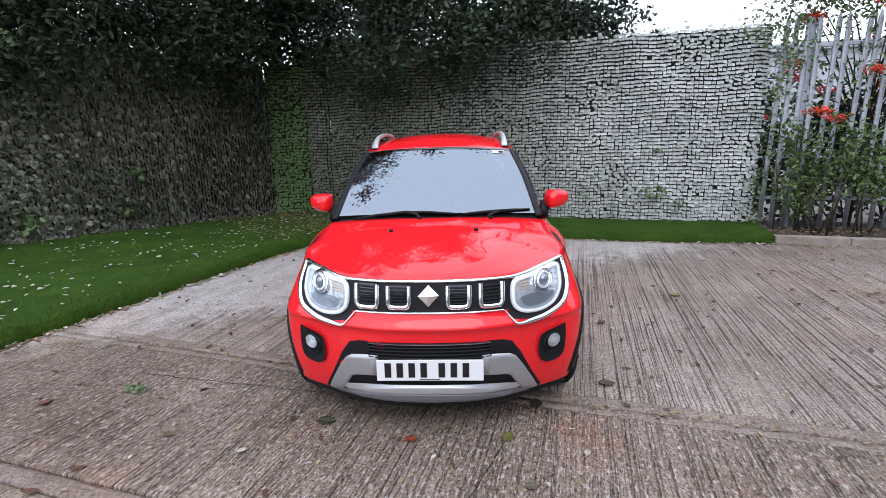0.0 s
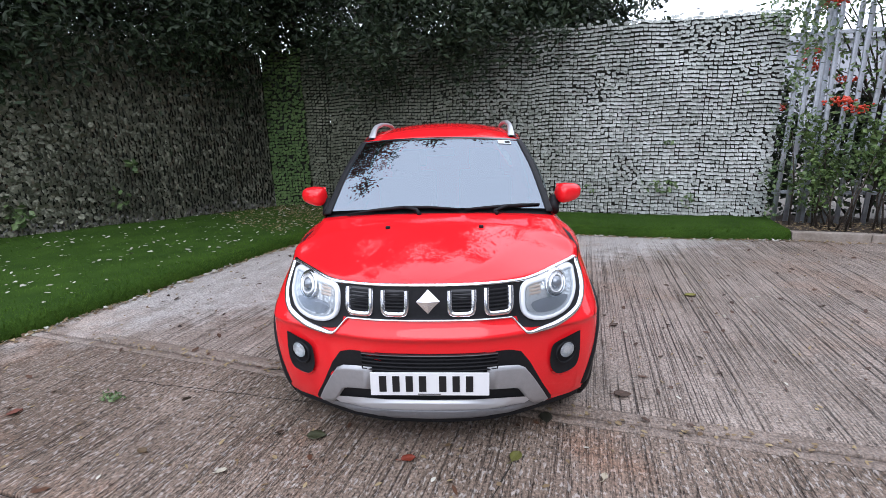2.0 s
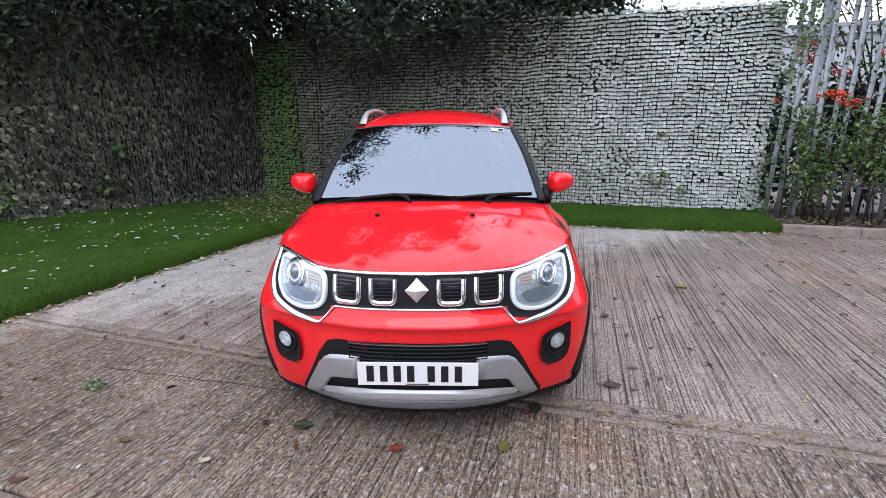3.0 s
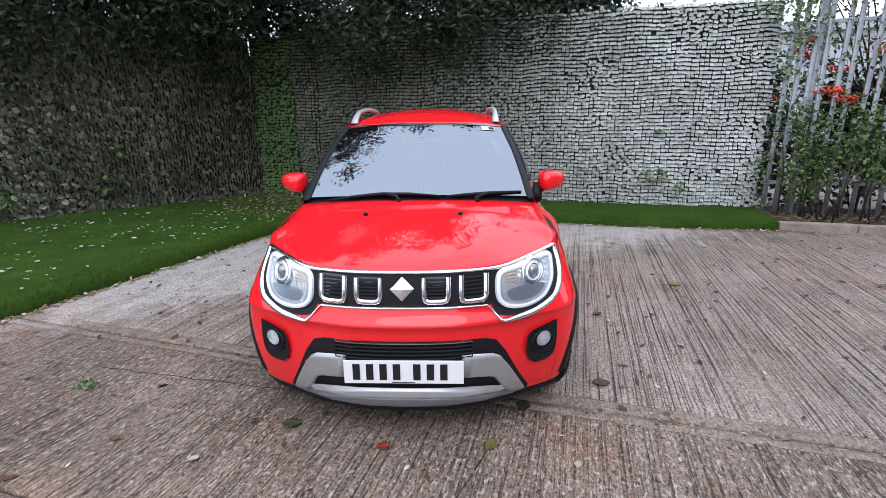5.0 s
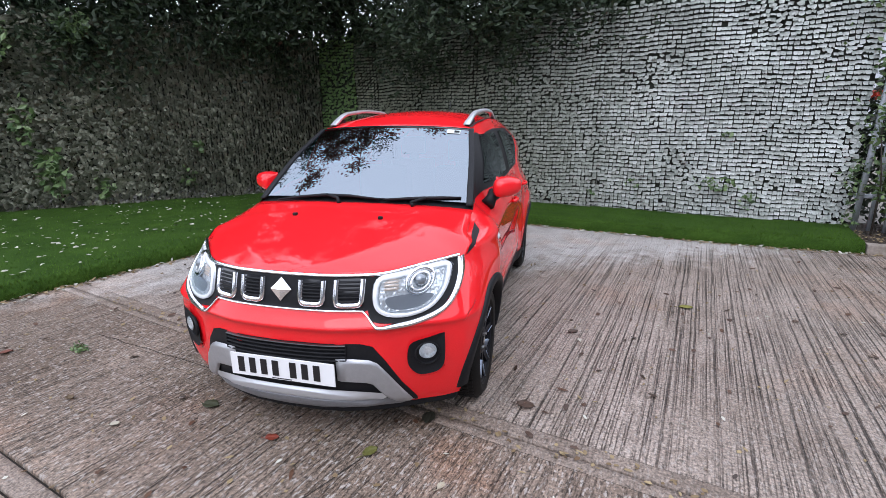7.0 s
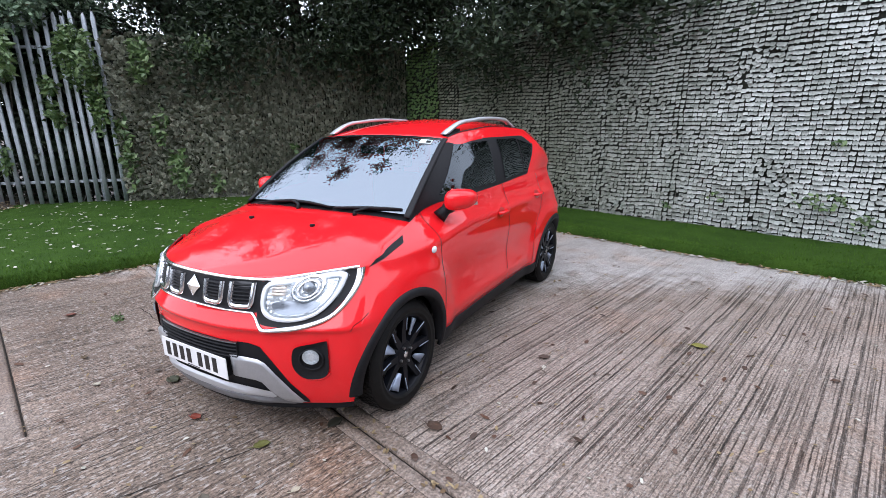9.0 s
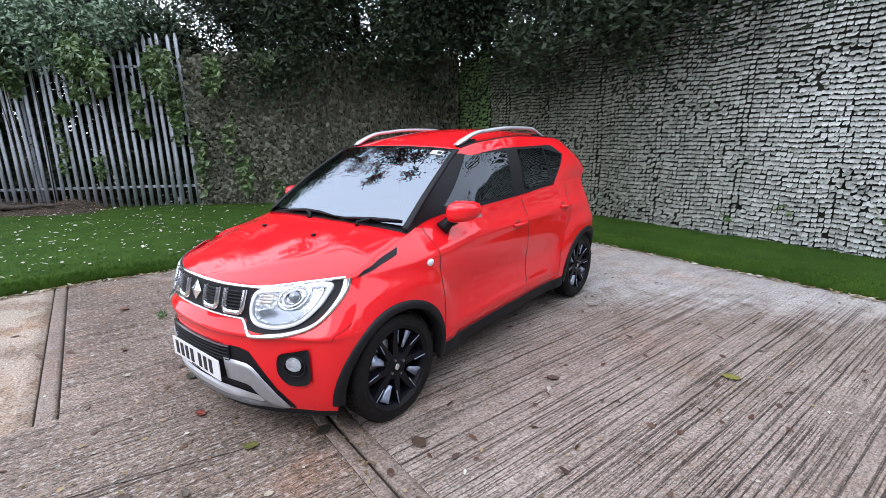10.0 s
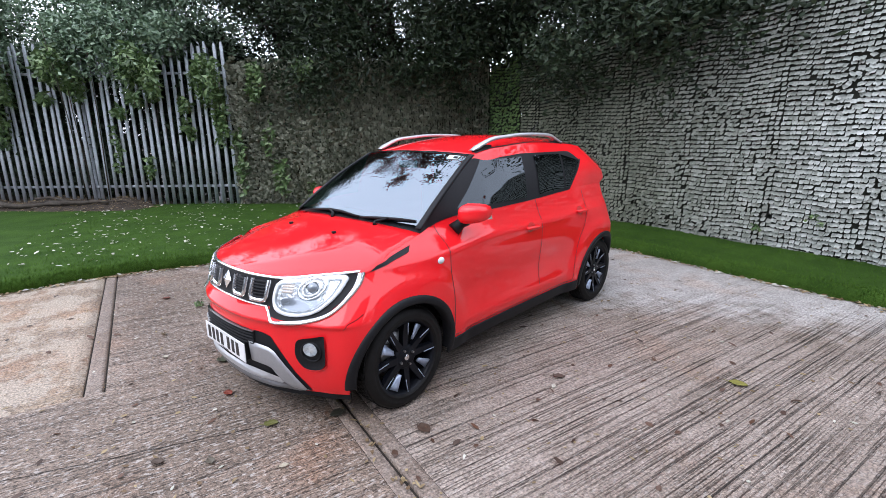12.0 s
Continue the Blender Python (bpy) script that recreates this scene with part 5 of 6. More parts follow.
# headlamps
LAMP = [(0.415, 0.822), (0.40, 0.76), (0.412, 0.695), (0.465, 0.662), (0.56, 0.656), (0.645, 0.683), (0.690, 0.745), (0.697, 0.815), (0.685, 0.848), (0.62, 0.847), (0.50, 0.834)]
SURROUND = [(0.395, 0.825), (0.385, 0.72), (0.40, 0.66), (0.44, 0.638), (0.55, 0.633), (0.665, 0.660), (0.718, 0.73), (0.724, 0.80), (0.715, 0.857), (0.60, 0.850), (0.5, 0.838)]
for s in (1, -1):
    lamp = fill("headlamp", smooth_loop(SURROUND, 5), lambda r: 0.004, M_trim, label="clear headlamp with light ring", s=s)
    loop = smooth_loop(LAMP, 5)
    mid = (0.548, 0.757)
    small = [(mid[0] + (x - mid[0]) * 0.80, mid[1] + (z - mid[1]) * 0.80) for x, z in loop]
    fill("reflector", small, lambda r: 0.006 + 0.006 * r, M_lampback, lamp, "silvered reflector bowl", s=s)
    lower = [(0.455, 0.735), (0.475, 0.695), (0.53, 0.684), (0.60, 0.694), (0.642, 0.73), (0.59, 0.742), (0.52, 0.745)]
    fill("bezel", smooth_loop(lower, 4), lambda r: 0.014, M_bezel, lamp, "dark lamp bezel", s=s)
    ringpath = [(mid[0] + (x - mid[0]) * 0.89, mid[1] + (z - mid[1]) * 0.89) for x, z in loop]
    strip("light_ring", ringpath, 0.026, 0.008, M_drl, lamp, "white daytime light ring", s=s, closed=True, high=0.012)
    for rad, w, o, m, n in ((0.050, 0.016, 0.014, M_chrome, "projector_ring"), (0.034, 0.010, 0.018, M_lampback, "projector_collar")):
        strip(n, [(0.578 + rad * math.cos(k * math.tau / 28), 0.795 + rad * math.sin(k * math.tau / 28)) for k in range(28)], w, o, m, lamp, s=s, closed=True, high=0.014)
    bm = bmesh.new()
    c = nose(0.578 * s, 0.795, 0.012)
    bmesh.ops.create_uvsphere(bm, u_segments=20, v_segments=12, radius=0.031, matrix=Matrix.Translation(c))
    part("projector_lens", bm, M_bulb, lamp, "projector lens")
    for k in range(4):
        z0 = 0.768 + 0.014 * k
        fill("indicator_cell", [(0.445, z0), (0.500, z0), (0.503, z0 + 0.011), (0.446, z0 + 0.011)], lambda r: 0.020 - 0.006 * r, M_amber, lamp, s=s, rings=2)
    fill("lamp_lens", loop, lambda r: 0.030 - 0.016 * r * r, M_lens, lamp, "clear curved lens", s=s, rings=8)

# lower intake, skid plate, number plate
def mirror_loop(half):
    return half + [(-x, z) for x, z in half[::-1]]

INTAKE = mirror_loop([(0.0, 0.545), (0.2, 0.545), (0.36, 0.543), (0.41, 0.528), (0.455, 0.465), (0.52, 0.335), (0.575, 0.235), (0.575, 0.212), (0.4, 0.208), (0.2, 0.208), (0.0, 0.208)])
intake = fill("lower_intake", INTAKE, lambda r: 0.004, M_trim, label="black lower air intake", rings=12)
for z in (0.468, 0.486, 0.504, 0.522, 0.538):
    strip("intake_slat", [(x / 20, z) for x in range(-6, 7)], 0.008, 0.006, M_gloss if z > 0.53 else M_trim, intake, high=0.012)
for x in (-0.30, 0.30):
    strip("intake_slat", [(x, 0.465), (x, 0.50), (x, 0.54)], 0.006, 0.006, M_trim, intake, high=0.010)
ARM = [(0.255, 0.476), (0.33, 0.474), (0.395, 0.466), (0.428, 0.448), (0.47, 0.385), (0.52, 0.295), (0.555, 0.226), (0.54, 0.212), (0.485, 0.225), (0.452, 0.256), (0.425, 0.300), (0.400, 0.340), (0.37, 0.352), (0.255, 0.366)]
for s in (1, -1):
    fill("skid_arm", ARM, lambda r: 0.022 if r < 0.9 else 0.010, M_silver, label="silver skid plate arm", s=s, rings=8, centre=(0.43, 0.38))
BAR = mirror_loop([(0.0, 0.322), (0.2, 0.318), (0.38, 0.300), (0.445, 0.286), (0.452, 0.262), (0.43, 0.252), (0.2, 0.262), (0.0, 0.265)])
fill("skid_bar", BAR, lambda r: 0.026 if r < 0.85 else 0.016, M_rail, label="bright silver skid bar", rings=7)
LIP = mirror_loop([(0.0, 0.266), (0.2, 0.262), (0.43, 0.252), (0.54, 0.236), (0.562, 0.215), (0.5, 0.200), (0.25, 0.196), (0.0, 0.195)])
fill("bumper_lip", LIP, lambda r: 0.016 if r < 0.85 else 0.004, M_lip, label="dark grey lower bumper lip", rings=7)
skin_patch("chin", 0.0, u_of(y=-0.42), lambda x, y: 0.165, lambda x, y: 0.21, -0.012, M_trim, thick=0.02)
bm = bmesh.new()
box(bm, -0.262, 0.265, -0.706, -0.700, 0.355, 0.466)
plate = part("number_plate", bm, M_plate, car, "white number plate with black bars", smooth=False, bevel=0.002)
for cx in (-0.206, -0.147, -0.088, -0.029, 0.060, 0.119, 0.178):
    bm = bmesh.new()
    box(bm, cx - 0.016, cx + 0.016, -0.7085, -0.7055, 0.374, 0.450)
    part("plate_bar", bm, M_ink, plate, smooth=False)
bm = bmesh.new()
box(bm, -0.05, 0.05, -0.7075, -0.7055, 0.360, 0.364)
part("plate_bar", bm, M_ink, plate, smooth=False)
bm = bmesh.new()
box(bm, -0.24, 0.24, -0.700, -0.66, 0.358, 0.462)
part("plate_holder", bm, M_trim, car, smooth=False)

# fog lamps
FOG = [(0.548, 0.440), (0.552, 0.505), (0.572, 0.535), (0.64, 0.552), (0.694, 0.566), (0.700, 0.552), (0.702, 0.47), (0.694, 0.405), (0.664, 0.372), (0.60, 0.366), (0.565, 0.395)]
for s in (1, -1):
    fog = fill("fog_lamp", smooth_loop(FOG, 3), lambda r: 0.004 + 0.010 * r**4, M_trim, label="round fog lamp in black bezel", s=s, rings=8)
    circle = [(0.630 + 0.050 * math.cos(k * math.tau / 28), 0.470 + 0.052 * math.sin(k * math.tau / 28)) for k in range(28)]
    strip("fog_ring", circle, 0.008, 0.004, M_trim, fog, s=s, closed=True, high=0.012)
    circle = [(0.630 + 0.036 * math.cos(k * math.tau / 28), 0.487 + 0.037 * math.sin(k * math.tau / 28)) for k in range(28)]
    fill("fog_reflector", circle, lambda r: 0.010 + 0.010 * r * r, M_fog, fog, "faceted bright reflector", s=s, rings=5, smooth=False)
    fill("fog_lens", circle, lambda r: 0.030 - 0.010 * r * r, M_lens, fog, s=s, rings=5)
    strip("fog_recess_edge", smooth_loop([(0.566, 0.388), (0.60, 0.358), (0.664, 0.364), (0.698, 0.398)], 4, False), 0.010, 0.002, M_red, fog, s=s, high=0.008)

# wipers, nozzles, sticker, scuttle
def on_screen(x, y, up):
    q = 0.0
    yy = y
    for _ in range(6):
        q = max(-1, min(1, x / roof_edge(yy).x))
        yy = y + 0.055 * (1 - q * q)
    p = top_point(yy, q)
    return Vector((x, y, p.z)) + Vector((0, -0.54, 0.84)) * up

for name, path, foot in (("wiper", [(-0.54, 0.216), (-0.38, 0.222), (-0.22, 0.224), (-0.05, 0.218), (0.14, 0.204)], (-0.10, 0.16)),
                         ("wiper", [(0.17, 0.204), (0.29, 0.222), (0.40, 0.240), (0.51, 0.262), (0.62, 0.284)], (0.36, 0.165))):
    bm = bmesh.new()
    tube(bm, [on_screen(x, y, 0.014) for x, y in path], [0.006, 0.009, 0.011, 0.009, 0.006], 6)
    wip = part(name, bm, M_trim, car, "black windscreen wiper")
    bm = bmesh.new()
    tube(bm, [Vector((foot[0], foot[1], 1.02)), on_screen(foot[0] - 0.02, 0.195, 0.024), on_screen(path[2][0] + 0.02, path[2][1] - 0.004, 0.024)], [0.014, 0.010, 0.008], 6)
    part("wiper_arm", bm, M_trim, wip)
    bm = bmesh.new()
    tube(bm, [on_screen(x, y + 0.006, 0.006) for x, y in path], 0.004, 5)
    part("wiper_rubber", bm, M_rubber, wip)
for x in (-0.254, 0.254):
    bm = bmesh.new()
    box(bm, x - 0.012, x + 0.012, -0.085, -0.062, 0.985, 1.001)
    part("washer_nozzle", bm, M_trim, car, smooth=False, bevel=0.004)
bm = bmesh.new()
grid_mesh(bm, [[top_point(0.83 + 0.045 * j / 3, 0.70 + 0.155 * i / 4) + Vector((0, -0.0065, 0.009)) for i in range(5)] for j in range(4)])
stick = part("sticker", bm, M_sticker, car, "small pale sticker inside the windscreen")
bm = bmesh.new()
grid_mesh(bm, [[top_point(0.838 + 0.026 * j / 2, 0.785 + 0.06 * i / 3) + Vector((0, -0.0075, 0.0105)) for i in range(4)] for j in range(3)])
part("sticker_bar", bm, M_trim, stick)
bm = bmesh.new()
box(bm, -0.10, 0.10, 0.80, 0.82, 1.33, 1.39)
part("inner_mirror", bm, M_gloss, car, "dark inside mirror", smooth=False, bevel=0.01)
bm = bmesh.new()
tube(bm, [(0, 2.45, 1.50), (0, 2.52, 1.56), (0, 2.66, 1.70)], [0.012, 0.006, 0.003], 6)
part("aerial", bm, M_trim, car, "thin black roof aerial")


# door mirrors
def blob(centre, size, power=2.6, nu=28, nv=16):
    rows = []
    def sp(v):
        return math.copysign(abs(v) ** (2 / power), v)
    for j in range(nv + 1):
        b = -math.pi / 2 + math.pi * j / nv
        rows.append([Vector((centre[0] + size[0] * sp(math.cos(b)) * sp(math.cos(math.tau * i / nu)),
                             centre[1] + size[1] * sp(math.cos(b)) * sp(math.sin(math.tau * i / nu)), centre[2] + size[2] * sp(math.sin(b)))) for i in range(nu)])
    return rows

for s in (1, -1):
    bm = bmesh.new()
    rows = blob((0, 0, 0), (0.092, 0.085, 0.062), 2.7)
    for row in rows:
        for p in row:
            k = p.x / 0.092
            p.z *= 1 - 0.16 * k
            p.z += 0.006 * k
            p.y = min(p.y, 0.05) + 0.03 * k
    m = Matrix.Translation((0.852, 0.575, 1.092)) @ Matrix.Rotation(radians(12), 4, "Z")
    rows = [[m @ p for p in row] for row in rows]
    grid_mesh(bm, mirrored(rows, s), flip=s < 0, close=True)
    mir = part("door_mirror", bm, M_red, car, "red door mirror on a black foot")
    bm = bmesh.new()
    for a, b in (((0.775, 0.575, 1.045), (0.74, 0.50, 0.985)),):
        tube(bm, [Vector((a[0] * s, a[1], a[2])), Vector(((a[0] + b[0]) / 2 * s, 0.545, 1.02)), Vector((b[0] * s, b[1], b[2]))], [0.045, 0.034, 0.045], 10)
    part("mirror_foot", bm, M_trim, mir)
    bm = bmesh.new()
    rows = [[m @ Vector((0.078 * a * (1 - 0.1 * b), 0.051 + 0.026 * a, 0.05 * b * (1 - 0.16 * a))) for a in (-1, -0.5, 0, 0.5, 1)] for b in (-1, -0.5, 0, 0.5, 1)]
    grid_mesh(bm, mirrored(rows, s), flip=s > 0)
    part("mirror_glass", bm, M_chrome, mir, "mirror glass")


# roof rails
for s in (1, -1):
    bm = bmesh.new()
    rows = []
    for k in range(33):
        f = k / 32
        y = 0.95 + 1.27 * f
        lift = 0.050 * (smooth01(-0.05, 0.24, f) * (1 - smooth01(0.82, 1.0, f)))
        e = roof_edge(y)
        c = Vector((e.x - 0.058, y, e.z + 0.022 + lift))
        w = 0.017 + 0.007 * (1 - smooth01(0, 0.2, f)) + 0.006 * smooth01(0.85, 1, f)
        h = 0.013 if 0 < k < 32 else 0.002
        rows.append([c + Vector((w * a, 0, h * b)) for a, b in ((-1, -0.9), (-1, 0.3), (-0.6, 1), (0.6, 1), (1, 0.3), (1, -0.9))])
    grid_mesh(bm, mirrored(rows, s), flip=s > 0, close=True)
    rail = part("roof_rail", bm, M_rail, car, "satin silver roof rail")
    for y0, y1 in ((0.99, 1.14), (2.06, 2.19)):
        bm = bmesh.new()
        for k in range(6):
            y = y0 + (y1 - y0) * k / 5
            e = roof_edge(y)
            box(bm, (e.x - 0.058) * s - 0.014, (e.x - 0.058) * s + 0.014, y - 0.02, y + 0.02, e.z - 0.01, e.z + 0.030)
        part("rail_foot", bm, M_trim, rail, smooth=False)
    # black strip painted along the roof edge as the rail's shadow
    bm = bmesh.new()
    rows = [[Vector(((roof_edge(0.95 + 1.7 * k / 30).x - 0.035 + 0.018 * i) * s, 0.95 + 1.7 * k / 30, roof_edge(0.95 + 1.7 * k / 30).z + 0.0125 - 0.004 * i)) for i in range(2)] for k in range(31)]
    grid_mesh(bm, rows, flip=s < 0)
    part("roof_gutter", bm, M_trim, car)


# seams, handles, side lamps, vents
def seam(path, s, width=0.006, name="door_seam"):
    pts = [side_x(y, z, 0.0012) for y, z in path]
    rows = []
    for i, p in enumerate(pts):
        a, b = pts[max(0, i - 1)], pts[min(len(pts) - 1, i + 1)]
        t = (b - a).normalized()
        d = t.cross(Vector((1, 0, 0))).normalized() * width / 2
        rows.append([p - d, p + d])
    bm = bmesh.new()
    grid_mesh(bm, mirrored(rows, s), flip=s < 0)
    part(name, bm, M_ink, car, smooth=True)

for s in (1, -1):
    seam(smooth_loop([(0.378, 1.03), (0.368, 0.90), (0.366, 0.78), (0.382, 0.60), (0.392, 0.45), (0.395, 0.32)], 6, False), s)
    seam(smooth_loop([(1.43, 1.095), (1.45, 0.90), (1.455, 0.66), (1.45, 0.32)], 6, False), s)
    seam(smooth_loop([(2.16, 1.10), (2.17, 0.95), (2.13, 0.80), (2.05, 0.68), (1.995, 0.52), (1.98, 0.32)], 6, False), s)
    seam(smooth_loop([(0.41, 0.318), (0.9, 0.316), (1.4, 0.316), (1.97, 0.318)], 6, False), s)
    seam(smooth_loop([(-0.405, 0.60), (-0.39, 0.625), (-0.34, 0.645), (-0.30, 0.665)], 4, False), s, 0.004, "bumper_seam")
    for yh, zh in ((1.31, 0.893), (2.08, 0.930)):
        bm = bmesh.new()
        pts = [side_x(yh - 0.085, zh, 0.004), side_x(yh - 0.07, zh, 0.022), side_x(yh, zh + 0.002, 0.030), side_x(yh + 0.06, zh, 0.024), side_x(yh + 0.082, zh, 0.004)]
        pts = [Vector((p.x * s, p.y, p.z)) for p in pts]
        tube(bm, pts, [0.011, 0.013, 0.014, 0.013, 0.011], 8)
        han = part("door_handle", bm, M_red, car, "red door handle")
        # nearly flat disc; the hollow's shade is painted in darker red
        bm = bmesh.new()
        rows = []
        for k in range(5):
            row = []
            for i in range(24):
                a = i * math.tau / 24
                p = side_x(yh - 0.02 + 0.05 * k / 4 * math.cos(a), zh + 0.036 * k / 4 * math.sin(a), 0.0025 - 0.0015 * (1 - k / 4))
                row.append(Vector((p.x * s, p.y, p.z)))
            rows.append(row)
        grid_mesh(bm, rows, flip=s > 0, close=True)
        part("handle_recess", bm, M_red_shade, han)
    bm = bmesh.new()
    rows = []
    for k in range(4):
        rows.append([])
        for i in range(20):
            a = i * math.tau / 20
            p = side_x(0.268 + 0.029 * (k / 3) * math.cos(a), 0.846 + 0.020 * (k / 3) * math.sin(a), 0.012 - 0.009 * (k / 3) ** 2)
            rows[-1].append(Vector((p.x * s, p.y, p.z)))
    grid_mesh(bm, rows, flip=s > 0, close=True)
    part("side_repeater", bm, M_drl, car, "clear white side repeater")
    bm = bmesh.new()
    rows = []
    for k in range(13):
        y = -0.195 + 0.275 * k / 12
        zt = curve_through(TOP_EDGE, y) - 0.004
        rows.append([side_x(y + 0.045 * j / 3, zt - 0.026 * (1 - j / 3) + 0.004 * j / 3, 0.004) for j in range(4)])
    grid_mesh(bm, mirrored(rows, s), flip=s < 0)
    part("bonnet_vent", bm, M_trim, car, "black side vent on the bonnet edge")

# ---- right side: kerb, soil, shrub, rowan, distance ----
M_kerb = mottled("kerb_concrete", (0.20, 0.17, 0.14), (0.34, 0.30, 0.26), 6, 0.85, 0.5)
M_soil = mottled("soil", (0.024, 0.018, 0.013), (0.075, 0.056, 0.040), 5, 0.95, 1.0, dist=0.03)
M_clad = mottled("white_cladding", (0.34, 0.36, 0.39), (0.40, 0.42, 0.45), 0.8, 0.5, 0.05)
M_wall_grey = mottled("unseen_wall_grey", (0.10, 0.105, 0.115), (0.15, 0.155, 0.165), 0.5, 0.6, 0.1)
M_berry = mat("rowan_berry", (0.62, 0.045, 0.012), 0.35, 0, 0.3)
x = 2.9
while x < 10.5:
    L = 0.9
    bm = bmesh.new()
    box(bm, x, x + L - 0.012, 7.70 + 0.012 * (x - 2.9), 7.83 + 0.012 * (x - 2.9), -0.05, 0.105 + rng.uniform(-0.006, 0.004))
    tagged(finish(bm, "kerb", M_kerb, smooth=False, bevel=0.012), "weathered pale concrete kerb stone by the soil", "kerb", "kerb stones", "structure")
    x += L


def bed(name, x0, x1, y0, y1, z, material, label, amp=0.04, n=40):
    bm = bmesh.new()
    grid_mesh(bm, [[(x0 + (x1 - x0) * i / n, y0 + (y1 - y0) * j / n, z + amp * noise.noise(Vector((x0 + (x1 - x0) * i / n, y0 + (y1 - y0) * j / n, 3)) * 2.2)
                     + 0.4 * amp * noise.noise(Vector((x0 + (x1 - x0) * i / n, y0 + (y1 - y0) * j / n, 8)) * 9)) for i in range(n + 1)] for j in range(n + 1)])
    return tagged(finish(bm, name, material), label, "soil", kind="structure")


bed("soil_bed", 2.86, 10.5, 7.80, 9.3, 0.075, M_soil, "bare brown soil bed behind the kerb")


def bank_z(along_fence, out):
    """Height of the soil bank by the left fence."""
    p = Vector(along(along_fence, out, 0))
    h = 0.16 * (1 - smooth01(-2.6, -1.5, along_fence)) * (1 - smooth01(0.35, 1.15, out)) * (0.7 + 0.8 * noise.noise(p * 1.6)) + 0.02 * noise.noise(p * 8)
    return 0.165 + h - 0.07 * smooth01(0.7, 1.15, out) - 0.05 * smooth01(-2.4, -1.6, along_fence)


bm = bmesh.new()
rows = []
for j in range(13):
    row = []
    for i in range(41):
        s_ = -7.0 + 5.6 * i / 40
        o = -0.45 + 1.65 * j / 12
        p = Vector(along(s_, o, 0))
        row.append((p.x, p.y, bank_z(s_, o)))
    rows.append(row)
grid_mesh(bm, rows)
tagged(finish(bm, "soil_bank", M_soil), "low bank of bare soil and roots below the fence", "soil", kind="structure")


def root(points, thick, label):
    """A dead root or fallen branch lying on the soil."""
    e = thing("fallen_branch", Matrix.Translation(points[0]), label, "branch", "dead wood by the fence")
    bm = bmesh.new()
    o = Vector(points[0])
    tube(bm, [Vector(p) - o for p in points], [thick * (1 - 0.6 * k / (len(points) - 1)) for k in range(len(points))], 7)
    part("stick", bm, M_bark, e)


for a, b, th, bend in ((-4.9, -3.4, 0.06, 0.10), (-4.4, -2.9, 0.035, -0.08), (-3.9, -2.5, 0.06, 0.12), (-5.6, -4.6, 0.03, -0.1), (-3.2, -2.1, 0.018, 0.1), (-6.1, -5.0, 0.025, 0.14)):
    out_at = 0.22 + 0.45 * rng.random()
    root([along(a + (b - a) * k / 5, out_at + bend * math.sin(k * 1.1) + 0.05 * k,
                bank_z(a + (b - a) * k / 5, out_at + bend * math.sin(k * 1.1) + 0.05 * k) + th * 0.7 + 0.02 * abs(math.sin(k * 2.0))) for k in range(6)], th, "dead brown branch lying on the soil bank")
cord = thing("cable", Matrix.Translation(along(-5.2, 0.75, bank_z(-5.2, 0.75))), "thin pale cable lying on the soil", "cable")
bm = bmesh.new()
tube(bm, [Vector(along(-5.2 + 0.16 * k, 0.75 + 0.06 * math.sin(k * 0.9), bank_z(-5.2 + 0.16 * k, 0.75) + 0.008)) - Vector(along(-5.2, 0.75, bank_z(-5.2, 0.75))) for k in range(9)], 0.009, 6)
part("cord", bm, M_kerb, cord)
cup = thing("plastic_cup", Matrix.Translation(along(-4.75, 0.86, bank_z(-4.75, 0.86) + 0.035)) @ pose(0, 0, 0, 78, 0, 40), "small crushed white plastic cup on the soil", "cup")
bm = bmesh.new()
grid_mesh(bm, [[(rad_ * math.cos(k * math.tau / 16) * 1.1, rad_ * math.sin(k * math.tau / 16) * 0.9, zz) for k in range(16)] for rad_, zz in ((0.004, 0.0), (0.030, 0.0), (0.034, 0.03), (0.038, 0.08), (0.041, 0.085))], close=True)
part("wall", bm, M_clad, cup, thick=0.002)

leaf_mass("shrub", [((3.75, 8.15, 1.15), (0.62, 0.32, 0.55)), ((3.35, 8.2, 0.75), (0.4, 0.25, 0.5)), ((4.15, 8.2, 0.9), (0.35, 0.3, 0.35)), ((3.15, 8.25, 1.35), (0.25, 0.2, 0.35))],
          2100, 0.075, M_leaf_mid, 600, "green leafy shrub growing through the palisade fence", "shrub", stems=16)
leaf_mass("undergrowth", [((5.6, 9.6, 1.05), (1.3, 0.6, 1.1)), ((7.7, 9.6, 1.1), (1.3, 0.6, 1.2)), ((3.9, 9.6, 1.0), (1.1, 0.6, 1.15)), ((4.6, 9.5, 1.5), (1.0, 0.4, 0.8)), ((2.9, 9.3, 1.1), (0.5, 0.4, 1.2))], 8000, 0.12, M_under_shaded, 601,
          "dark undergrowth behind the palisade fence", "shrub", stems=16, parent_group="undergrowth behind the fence")


